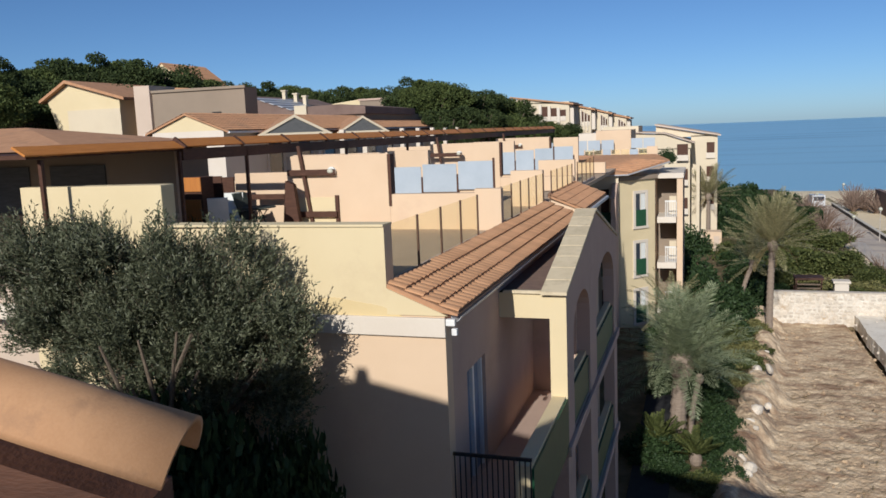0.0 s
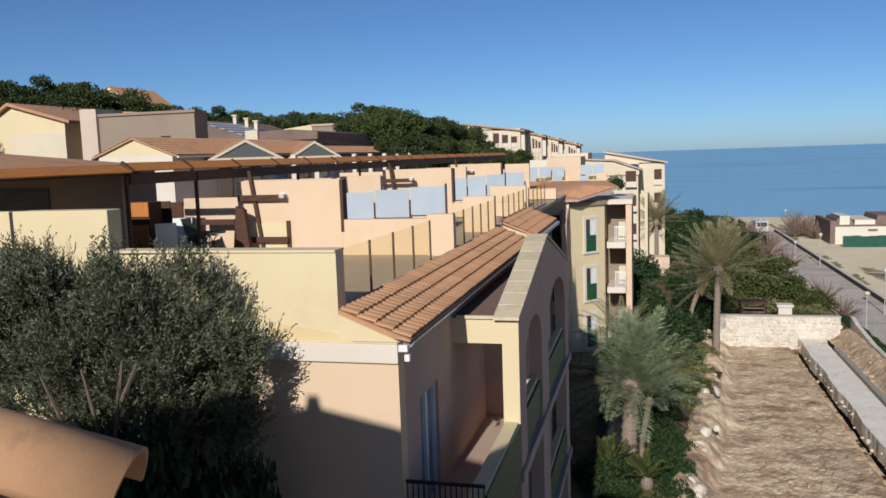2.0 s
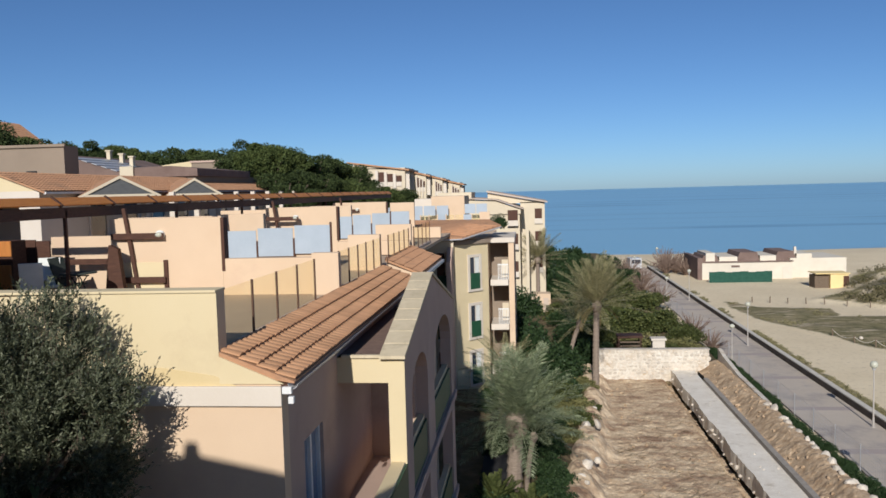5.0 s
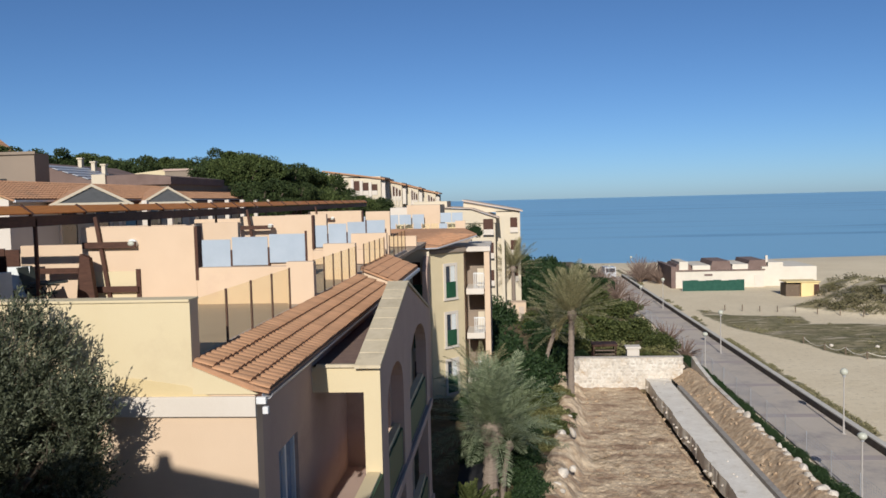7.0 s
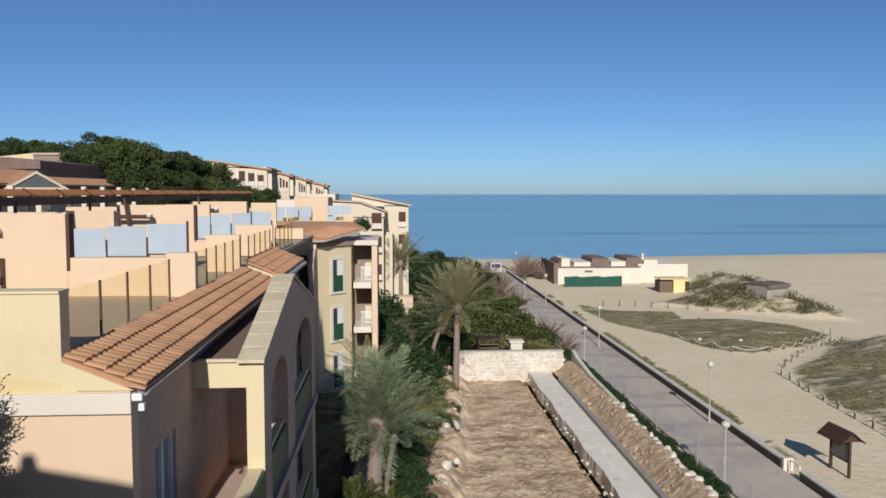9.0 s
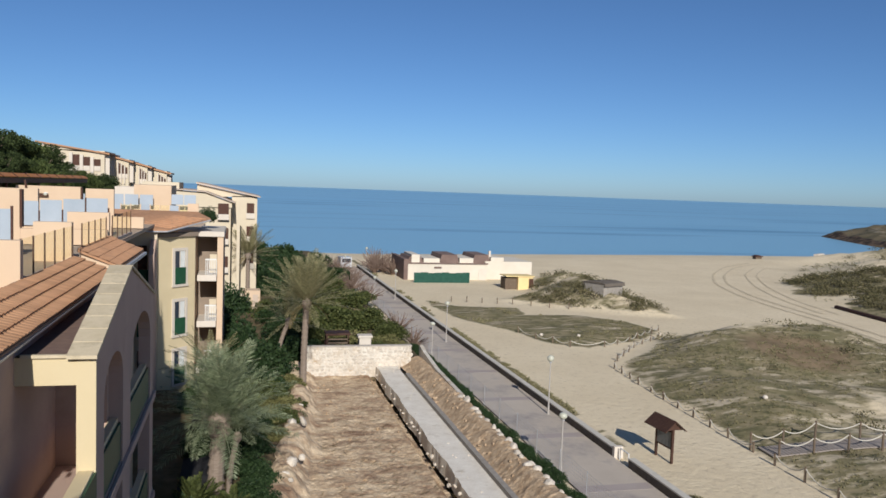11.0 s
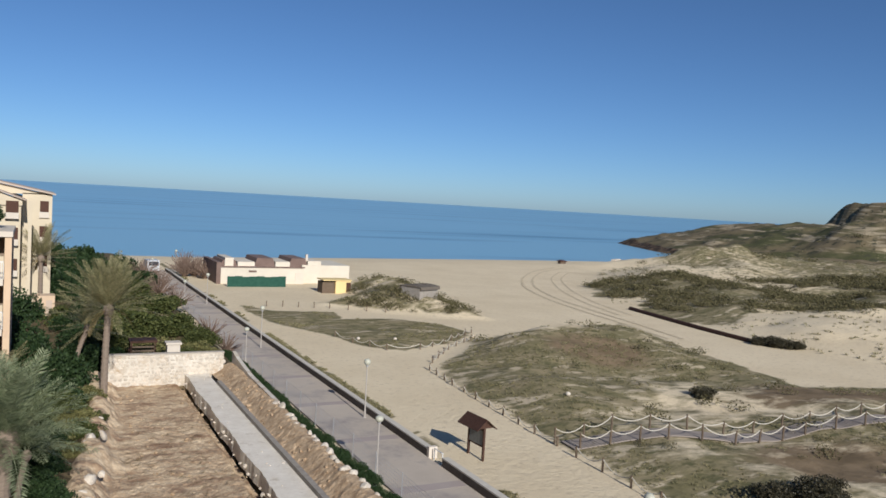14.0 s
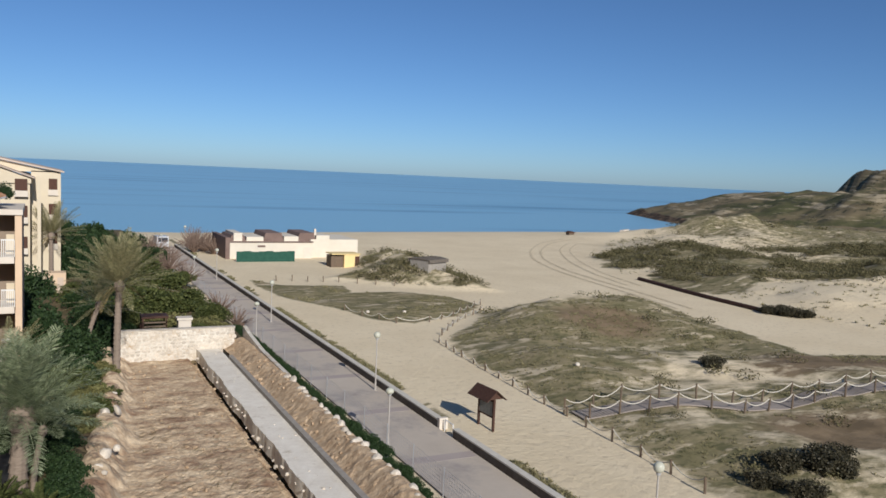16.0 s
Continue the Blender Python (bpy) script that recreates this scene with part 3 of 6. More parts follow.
lamp = street_lamp()
for x, y, s in ((17.15, 65.9, 1), (14.6, 34.1, 0.82), (14.4, 59.6, 0.8), (14.9, 90.5, 0.82), (17.6, 92, 1), (19.3, 126, 1), (18.87, 20.5, 1), (14.9, 118, 0.82)):
    copy_thing(lamp, pose(x, y, 0.05, 0, 0, 7 * x) @ Matrix.Diagonal((1, 1, s, 1)))


def info_sign():
    ob = thing("information_sign", "dark wooden information board under a small gabled roof", "sign", (20.6, 35.35, 0), -86)
    for sx in (-0.72, 0.72):
        part("post", boxed(sx - 0.06, sx + 0.06, -0.06, 0.06, -0.1, 1.95, 0.008), KIOSKWOOD, ob)
    part("board", boxed(-0.66, 0.66, -0.03, 0.03, 0.85, 1.75, 0.005), BOARD, ob)
    for z in (0.78, 1.74):
        part("frame_rail", boxed(-0.66, 0.66, -0.045, 0.045, z, z + 0.08), KIOSKWOOD, ob)
    for s in (-1, 1):
        part("roof_panel", prism(bmesh.new(), [(0, 2.42), (s * 0.62, 1.86), (s * 0.64, 1.9), (0, 2.48)], "x", -1.0, 1.0), KIOSKWOOD, ob)
        part("gable", prism(bmesh.new(), [(-0.5, 1.93), (0.5, 1.93), (0, 2.38)], "x", s * 0.78, s * 0.82), KIOSKWOOD, ob)
    ob.scale = (0.95, 0.95, 0.88)
    return ob


info_sign()
rail = thing("bicycle_rail", "short pale bent tube rail beside the promenade", "rail", (18.33, 35.1, 0))
bm = bmesh.new()
for p, q in (((0, -0.45, -0.1), (0, -0.45, 0.6)), ((0, -0.45, 0.6), (0, 0.45, 0.6)), ((0, 0.45, 0.6), (0, 0.45, -0.1))):
    tube(bm, p, q, 0.03, n=8)
part("tube", bm, WHITEMETAL, rail)

# Near-black slab stands for the shade beside the apartments; no lane here.
tagged(finish("road", boxed(-2.25, -0.95, 24.0, 53, 0.5, 1.0), mat("dark_shade_strip", (0.018, 0.018, 0.02), (0.035, 0.034, 0.034), 2, 0.9, 0.4, 40)), "narrow dark slab standing for the shade beside the apartments", "lane", kind="structure")
# mesh fence along the gardens
fence = thing("mesh_fence", "low grey wire fence with thin posts", "fence", (14.5, 0, 0))
for k in range(22):
    y = 22 + 3.0 * k
    part("post", tube(bmesh.new(), (0, y, 0), (0, y, 1.25), 0.022, n=6), METAL, fence)
for z in np.linspace(0.25, 1.2, 7):
    part("wire", boxed(-0.004, 0.004, 22, 85, z, z + 0.007), METAL, fence)
bm = bmesh.new()
for y in np.arange(22, 85, 0.22):
    box(bm, -0.003, 0.003, y, y + 0.005, 0.2, 1.2)
tagged(part("mesh", bm, METAL, fence), kind="stuff")

# ---- walled dig beside the promenade ----
tagged(finish("wall_garden", prism(bmesh.new(), [(4.3, 0.0), (11.5, 0.0), (11.5, 2.2), (9.4, 2.22), (7.0, 2.17), (4.3, 2.2)], "y", 53.6, 54.0), WALLSTONE),
       "weathered whitewashed rubble wall round the dig", "wall", kind="structure")
garden_wall = bpy.data.objects["wall_garden"]
part("wall_cap", boxed(4.25, 11.55, 53.55, 54.05, 2.2, 2.26, 0.015), ROCK, garden_wall)
part("return_wall", prism(bmesh.new(), [(43.0, 0.2), (54.05, 0.2), (54.05, 2.2), (52.5, 1.95), (49.0, 1.62), (43.0, 1.5)], "x", 12.15, 12.4), WALLSTONE, garden_wall)


def rough_grid(name, x0, x1, y0, y1, nx, ny, zf, material, label, category):
    xs, ys = np.linspace(x0, x1, nx), np.linspace(y0, y1, ny)
    X, Y = np.meshgrid(xs, ys)
    Z = zf(X, Y)
    i = (np.arange(ny - 1)[:, None] * nx + np.arange(nx - 1)).ravel()
    me = bpy.data.meshes.new(name)
    me.from_pydata(np.stack([X.ravel(), Y.ravel(), Z.ravel()], 1).tolist(), [], np.stack([i, i + 1, i + nx + 1, i + nx], 1).tolist())
    me.materials.append(material)
    return tagged(new(name, me), label, category, kind="structure")


def dig_edge(y):
    """Where the raised garden side of the dig begins."""
    return 4.9 - np.clip((47 - y) * 0.13, 0, 2.6)


rough_grid("ground_dig", -0.6, 9.0, 18, 53.7, 150, 560,
           lambda x, y: 0.22 + 0.03 * waves(x, y, 31, 2.6) + 0.04 * waves(x, y, 32, 0.55, 3) + 0.03 * np.abs(waves(x, y, 37, 0.25, 2)) + (0.95 + 0.18 * waves(x, y, 34, 2.5)) * smooth(dig_edge(y) - x + 0.5 * waves(x, y, 33, 3), 0, 1.3) - 0.9 * smooth(dig_edge(y) - 1.5 - x, 0, 1) - 0.4 * smooth(x + 0.15 * waves(x, y, 39, 1.5), 8.45, 8.85), EARTH,
           "freshly turned brown earth with dry straw", "earth")
rough_grid("ground_bank", 10.75, 12.6, 18, 54, 30, 480,
           lambda x, y: 0.85 + 0.62 * smooth(x, 10.8, 12.0) + 0.07 * waves(x, y, 35, 1.9) + 0.05 * np.maximum(0, waves(x, y, 36, 0.5, 2)) + 0.012 * waves(x, y, 38, 0.15, 2) - 0.35 * smooth(x, 12.2, 12.6), BANKEARTH,
           "ochre earth bank with clods", "earth")
tagged(finish("trim_footing", prism(bmesh.new(), [(9.0, 17.5), (10.6, 17.5), (10.5, 53.6), *[(9.05 + 0.05 * math.sin(k * 0.31) + 0.03 * math.sin(k * 5.1) * math.sin(k * 0.37) + 0.015 * math.sin(k * 2.9), 53.6 - 0.3 * k) for k in range(120)]], "z", 0.05, 0.85), CONCRETE),
       "dusty white concrete strip footing with broken edge", "footing", kind="structure")
r = np.random.default_rng(4)
footing = bpy.data.objects["trim_footing"]


def stone_mesh(seed, size=1.0):
    bm = bmesh.new()
    bmesh.ops.create_icosphere(bm, subdivisions=2, radius=0.5 * size)
    g = np.random.default_rng(seed)
    k = g.uniform(0.6, 1.1, 3)
    for v in bm.verts:
        v.co = Vector([c * s for c, s in zip(v.co, k)]) * (1 + 0.22 * noise.noise(v.co * 3 + Vector((seed * 7.3, 0, 0))))
    me = bpy.data.meshes.new("stone")
    bm.to_mesh(me)
    bm.free()
    me.materials.append(ROCK)
    return me


STONES = [stone_mesh(k) for k in range(5)]


def stone(x, y, z, s, parent=None, label="", category="", group=""):
    ob = new("stone", STONES[r.integers(5)])
    ob.matrix_basis = Matrix.LocRotScale((x, y, z), Euler(r.uniform(0, 6, 3)), [s * v for v in r.uniform(0.75, 1.25, 3)])
    if parent:
        ob.parent = parent
    if label:
        tagged(ob, label, category, group)
    return ob


for y in np.arange(19, 53.4, 0.8):
    stone(8.95 + r.uniform(-0.1, 0.08), y + r.uniform(-0.4, 0.4), 0.45 + r.uniform(-0.25, 0.2), r.uniform(0.06, 0.24), footing)
for y in np.arange(22, 43, 0.8):
    stone(12.15 + r.uniform(-0.12, 0.12), y + r.uniform(-0.3, 0.3), 1.42, r.uniform(0.28, 0.62), None, "rough whitewashed boulder edging the bank", "boulder", "boulders along the bank")
for y in (27.2, 28.0, 28.5, 29.3, 30.6, 32.5, 33.0, 34.6, 35.2, 37.4, 39.8, 40.3, 40.7, 43.5):
    stone(float(dig_edge(y)) - r.uniform(0.4, 1.6), y, 1.0, r.uniform(0.2, 0.62), None, "pale limestone rock beside the dig", "rock", "rocks beside the dig")
CLODS = []
for me in STONES[:3]:
    CLODS.append(me.copy())
    CLODS[-1].materials[0] = BANKEARTH
bank, earth = bpy.data.objects["ground_bank"], bpy.data.objects["ground_dig"]
for k in range(150):
    o = new("clod", CLODS[k % 3])
    if k < 80:
        x, y = r.uniform(10.9, 12.0), r.uniform(20, 53)
        z, o.parent = 0.87 + 0.62 * float(smooth(x, 10.8, 12.0)), bank
    else:
        x, y, z, o.parent = r.uniform(4.4, 5.6) if k % 2 else r.uniform(5.5, 8.8), r.uniform(20, 53), 0.24, earth
    s = r.uniform(0.07, 0.24)
    o.matrix_basis = Matrix.LocRotScale((x, y, z), Euler(r.uniform(0, 6, 3)), (s, s * 1.3, s * 0.8))
for c in range(9):
    x = 4.35 + r.uniform(0, 0.2)
    while x < 11.4:
        w = r.uniform(0.14, 0.42)
        st = stone(x + w / 2, 53.6 + r.uniform(-0.01, 0.03), 0.16 + 0.24 * c + r.uniform(-0.05, 0.05), 0.3, garden_wall)
        st.scale = (w * 1.1, 0.09, r.uniform(0.2, 0.32))
        st.rotation_euler = (0, r.uniform(-0.2, 0.2), 0)
        x += w + 0.02
for k in range(26):
    stone(r.uniform(9.15, 10.4), r.uniform(20, 53), 0.85, r.uniform(0.05, 0.15), footing)
beam = thing("cement_beam", "long grey cement channel lying along the footing", "beam", (10.62, 0, 0.85))
part("channel", boxed(-0.13, 0.13, 17.5, 50.5, 0, 0.22, 0.02), PIPE, beam)

# ---- the house that the viewer stands on, and its tiled parapet ----
house = thing("house", "pink plastered house with an unseen terrace roof shaped to cast shade", "house")
part("wall", boxed(-14, 6, -10, 0.3, 0, 11.3), PINK, house)
part("terrace_floor", boxed(-14, 6, -10, 0.35, 11.3, 11.4), TERRACE, house)
# Added out of view; outline cut to throw the shadows on wall and garden.
part("canopy", prism(bmesh.new(), [(-13.5, 11.38), (-2.95, 11.38), (-2.95, 15.1), (6.2, 15.1), (6.2, 15.35), (1.6, 15.9), (-2.6, 16.45), (-3.2, 15.85), (-4.2, 16.08), (-5.28, 16.3), (-5.32, 16.5), (-5.5, 16.5), (-5.54, 16.3), (-6.4, 16.08), (-9.0, 15.4), (-13.5, 15.0)], "y", -3.3, -2.9), PINK, house)
part("canopy_roof", prism(bmesh.new(), [(-0.9, 14.7), (-3.3, 15.6), (-3.3, 15.4), (-0.9, 14.55)], "x", -5.3, 6.2), ROOFTILE, house)
for x in (-13.2, -9.0, 3.0, 6.0):
    part("post", boxed(x - 0.12, x + 0.12, -3.2, -2.95, 11.4, 14.86), PINK, house)


def barrel(length, radius, thick, n=14):
    bm = bmesh.new()
    rings = []
    for s in (0.0, 1.0):
        rr = radius * (1 - 0.1 * s)
        outer = [bm.verts.new((rr * math.cos(math.pi * k / n), s * length, rr * math.sin(math.pi * k / n))) for k in range(n + 1)]
        inner = [bm.verts.new(((rr - thick) * math.cos(math.pi * k / n), s * length, (rr - thick) * math.sin(math.pi * k / n))) for k in range(n + 1)]
        rings.append((outer, inner))
    (o0, i0), (o1, i1) = rings
    for k in range(n):
        bm.faces.new((o0[k], o0[k + 1], o1[k + 1], o1[k]))
        bm.faces.new((i0[k], i1[k], i1[k + 1], i0[k + 1]))
        bm.faces.new((o0[k], i0[k], i0[k + 1], o0[k + 1]))
        bm.faces.new((o1[k], o1[k + 1], i1[k + 1], i1[k]))
    for o, i_, p, q in ((o0[0], i0[0], i1[0], o1[0]), (o0[n], o1[n], i1[n], i0[n])):
        bm.faces.new((o, i_, p, q))
    return bm


parapet = thing("tile_parapet", "small pitched roof edge capped with big clay barrel tiles", "roof edge", (-0.974, 1.277, 12.365), 105.6)
tile_one = finish("ridge_tile", barrel(0.5, 0.105, 0.014, 20), BARREL, parapet, "", True)
tile_one.matrix_basis = pose(0, 0, 0, 19.8, 0, 0)
for k in (1, 2, 3):
    o = new("ridge_tile", tile_one.data)
    o.parent = parapet
    o.matrix_basis = pose(0, 0.42 * k, 0.151 * k + 0.012 * (k % 2), 19.8, 0, 0)
bm = prism(bmesh.new(), [(0.05, -0.05), (1.9, 0.62), (1.9, -1.2), (0.05, -1.2)], "x", -0.075, 0.075)
part("mortar_bed", bm, POSTSHADE, parapet)

# ---- near apartment block ----
block = thing("apartment_building", "pink and cream plastered seaside apartment block with roof terraces", "apartment block")
bm = prism(bmesh.new(), [(-16, 0), (-3.6, 0), (-3.6, 10.28), (-4.5, 10.66), (-4.5, 11.64), (-8.25, 11.6), (-8.25, 0.1), (-16, 0.1)], "y", 11.1, 11.4)
part("end_wall", bm, PINK, block, "sunlit pink end wall")
bm = prism(bmesh.new(), [(-4.5, 10.30), (-4.5, 11.64), (-8.25, 11.6), (-8.25, 10.27)], "y", 11.085, 11.1)
prism(bm, [(-3.55, 10.30), (-4.5, 10.70), (-4.5, 10.30)], "y", 11.07, 11.1)
part("end_parapet_face", bm, CREAM, block, "cream upper wall face")
# Sunlit sloping ledge drawn as a thin flat patch, its light in the colour.
part("plaster_patch", prism(bmesh.new(), [(-5.73, 10.27), (-4.22, 10.26), (-4.59, 10.42), (-5.38, 10.54), (-5.63, 10.51)], "y", 11.076, 11.085), LITLEDGE, block, "flat patch coloured as a sunlit sloping ledge above the band")
part("cornice", boxed(-16, -3.58, 11.03, 11.1, 9.98, 10.27, 0.012), WHITE, block, "pale plaster band")
part("parapet_cap", boxed(-8.3, -4.5, 11.06, 11.44, 11.63, 11.67, 0.01), CREAM, block)
part("high_parapet", boxed(-11.3, -8.4, 11.15, 11.5, 0.5, 12.32, 0.015), CREAM, block, "cream parapet of the upper terrace")
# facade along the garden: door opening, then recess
# Facade and arcade carry their shade as a darker plaster colour.
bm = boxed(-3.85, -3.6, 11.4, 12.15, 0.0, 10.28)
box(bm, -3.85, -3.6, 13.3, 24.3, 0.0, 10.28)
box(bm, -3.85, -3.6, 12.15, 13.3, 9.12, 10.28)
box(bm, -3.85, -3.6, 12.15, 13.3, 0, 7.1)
part("facade_wall", bm, SHADEDPINK, block)
door = part("balcony_door", boxed(-3.76, -3.72, 12.15, 13.3, 7.1, 9.12), BLUEGLASS, block, "sliding glass door with blue curtain")
for y0, y1 in ((12.15, 12.22), (12.68, 12.77), (13.23, 13.3)):
    part("door_frame", boxed(-3.78, -3.66, y0, y1, 7.1, 9.12), WHITEMETAL, door)
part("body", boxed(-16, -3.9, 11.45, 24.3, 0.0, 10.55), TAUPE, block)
part("terrace_floor", boxed(-16, -4.45, 11.45, 30, 10.55, 10.62), TERRACE, block)
part("floor_slab", boxed(-3.6, -2.36, 11.15, 24, 6.9, 7.08), SHADEDPINK, block)
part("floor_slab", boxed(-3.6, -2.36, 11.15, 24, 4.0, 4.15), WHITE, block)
part("recess_wall", boxed(-3.6, -2.62, 17.5, 17.75, 7.08, 9.7), SHADEDPINK, block)
part("wall_lamp", boxed(-2.85, -2.72, 17.42, 17.5, 8.15, 8.6, 0.015), TAUPE, block)
bm = boxed(-2.62, -2.37, 11.2, 14.5, 7.0, 8.02, 0.01)
part("balcony_parapet", bm, CREAM, block)
part("green_screen", boxed(-2.365, -2.33, 11.2, 14.5, 6.95, 7.98), GREEN, block, "dark green balcony screen")
# arcade front with a low pediment
X0, X1 = -2.64, -2.34


def gable_z(y):
    return 9.98 + (y - 14.45) * (11.02 - 9.98) / 4.35 if y < 18.8 else 11.02 - (y - 18.8) * (11.02 - 9.8) / 4.9


def arch(y0, y1, spring, top, n=14):
    return [((y0 + y1) / 2 - (y1 - y0) / 2 * math.cos(math.pi * k / n), spring + (top - spring) * math.sin(math.pi * k / n)) for k in range(n + 1)]


a1, a2 = arch(15.3, 17.7, 8.95, 9.62), arch(18.9, 22.9, 8.75, 9.72)
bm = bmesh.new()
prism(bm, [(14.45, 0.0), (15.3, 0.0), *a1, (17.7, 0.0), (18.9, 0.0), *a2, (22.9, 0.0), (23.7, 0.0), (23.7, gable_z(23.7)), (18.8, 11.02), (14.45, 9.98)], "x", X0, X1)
part("arcade_wall", bm, SHADEDPINK, block, "arched balcony front with low pediment")
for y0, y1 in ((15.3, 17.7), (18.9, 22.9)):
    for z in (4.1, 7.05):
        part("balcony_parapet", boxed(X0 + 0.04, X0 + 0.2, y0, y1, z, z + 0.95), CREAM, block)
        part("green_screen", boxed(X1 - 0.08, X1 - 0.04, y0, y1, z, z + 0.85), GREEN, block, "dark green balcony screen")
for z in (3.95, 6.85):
    part("string_course", boxed(X1, X1 + 0.07, 14.4, 23.75, z, z + 0.2, 0.01), SHADEDPINK, block)
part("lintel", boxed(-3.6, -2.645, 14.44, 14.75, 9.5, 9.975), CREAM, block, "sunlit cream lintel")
# Pier end facing the sun gets a lighter face than the wall.
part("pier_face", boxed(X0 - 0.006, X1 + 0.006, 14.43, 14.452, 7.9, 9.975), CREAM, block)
part("flat_roof", boxed(-3.6, -2.65, 14.45, 23.6, 9.76, 9.975), DARKROOF, block, "dark flat roof strip")
part("roof_edge_trim", boxed(-3.5, -2.7, 14.38, 14.46, 9.975, 10.03), COPING, block)
for s, (ya, za, yb, zb) in enumerate(((14.3, 9.97, 18.8, 11.05), (23.8, 9.78, 18.8, 11.05))):
    n = 8
    for k in range(n):
        p, q = k / n, (k + 0.94) / n
        y0, z0, y1, z1 = ya + (yb - ya) * p, za + (zb - za) * p, ya + (yb - ya) * q, za + (zb - za) * q
        part("coping_slab", prism(bmesh.new(), [(y0, z0), (y1, z1), (y1, z1 + 0.06), (y0, z0 + 0.06)], "x", -2.78, -2.3), COPING, block)
# iron rail at the end of the balcony
railing = part("balcony_rail", boxed(-3.58, -2.36, 11.17, 11.21, 8.1, 8.15), BLACK, block, "black iron balcony rail")
part("bottom_rail", boxed(-3.58, -2.36, 11.175, 11.205, 7.15, 7.19), BLACK, railing)
bm = bmesh.new()
for k in range(15):
    x = -3.56 + 1.18 * k / 14
    me_bar = tube(bmesh.new(), (x, 11.19, 7.1), (x, 11.19, 8.1), 0.011, n=6)
    part("bar", me_bar, BLACK, railing)
# gutter, downpipe, lamp at the corner
bm = barrel(13.3, 0.075, 0.008, 10)
bmesh.ops.transform(bm, matrix=pose(-3.42, 11.08, 10.3, 0, 180, 0), verts=bm.verts)
part("gutter", bm, METAL, block, "grey metal eaves gutter")
part("gutter_bracket", box(boxed(-3.56, -3.42, 11.0, 11.08, 10.17, 10.27, 0.01), -3.46, -3.38, 10.96, 11.04, 10.04, 10.14, 0.01), WHITEMETAL, block, "white gutter end bracket")
part("fascia", boxed(-3.6, -3.5, 11.1, 24.3, 10.16, 10.3), POSTSHADE, block)


def tiled_roof(parent, x_eave, z_eave, x_top, z_top, y0, y1, courses, pitch=0.205, name="roof_tile"):
    """Rows of barrel tiles, each tile an object of its own on one mesh."""
    n = round((y1 - y0) / pitch)
    run, rise = x_top - x_eave, z_top - z_eave
    ln = math.hypot(run, rise)
    tile_len = ln / courses
    bm = bmesh.new()
    seg = 6
    for s, (zz, rr) in enumerate(((0.035, pitch * 0.52), (0.0, pitch * 0.44))):
        for k in range(seg + 1):
            a = math.pi * k / seg
            bm.verts.new((rr * math.cos(a), s * tile_len * 1.06, zz + rr * 0.45 * math.sin(a)))
    bm.verts.ensure_lookup_table()
    v = list(bm.verts)
    for k in range(seg):
        bm.faces.new((v[k], v[k + 1], v[seg + 2 + k], v[seg + 1 + k]))
    bm.faces.new(v[:seg + 1])
    me = bpy.data.meshes.new(name)
    bmesh.ops.recalc_face_normals(bm, faces=bm.faces)
    bm.to_mesh(me)
    bm.free()
    me.materials.append(TILE)
    side = 90 if run < 0 else -90
    slope = math.degrees(math.atan2(rise, abs(run)))
    g = np.random.default_rng(8)
    for c in range(courses):
        for k in range(n):
            o = new(name, me)
            o.parent = parent
            f = (c + g.uniform(-0.02, 0.02)) / courses
            o.matrix_basis = Matrix.Translation((x_eave + run * f, y0 + (k + 0.5) * pitch, z_eave + rise * f + 0.02)) @ pose(0, 0, 0, 0, 0, side) @ pose(0, 0, 0, slope, 0, g.uniform(-1.2, 1.2))


bm = prism(bmesh.new(), [(-3.4, 10.30), (-3.4, 10.33), (-4.52, 10.77), (-4.52, 10.5)], "y", 11.1, 24.3)
roof = part("roof", bm, ROOFTILE, block, "low-pitched terracotta tile roof")


# ---- glass balustrades and terrace walls ----
def glass_rail(x, y0, y1, z0, z1, n, group="glass balustrades on the roof terraces"):
    ob = thing("glass_balustrade", "smoked glass balustrade panes between dark posts", "balustrade", (x, y0, z0), group=group)
    L, H = y1 - y0, z1 - z0
    for k in range(n + 1):
        y = L * k / n
        part("post", boxed(-0.018, 0.018, y - 0.018, y + 0.018, -0.12, H, 0.004), POSTSHADE, ob)
    for k in range(n):
        pane = part("pane", boxed(-0.006, 0.006, L * k / n + 0.03, L * (k + 1) / n - 0.03, 0.04, H - 0.01), GLASS, ob)
        pane.visible_shadow = False
    part("sill", boxed(-0.06, 0.06, -0.03, L + 0.03, -0.12, -0.02), TAUPE, ob)
    return ob


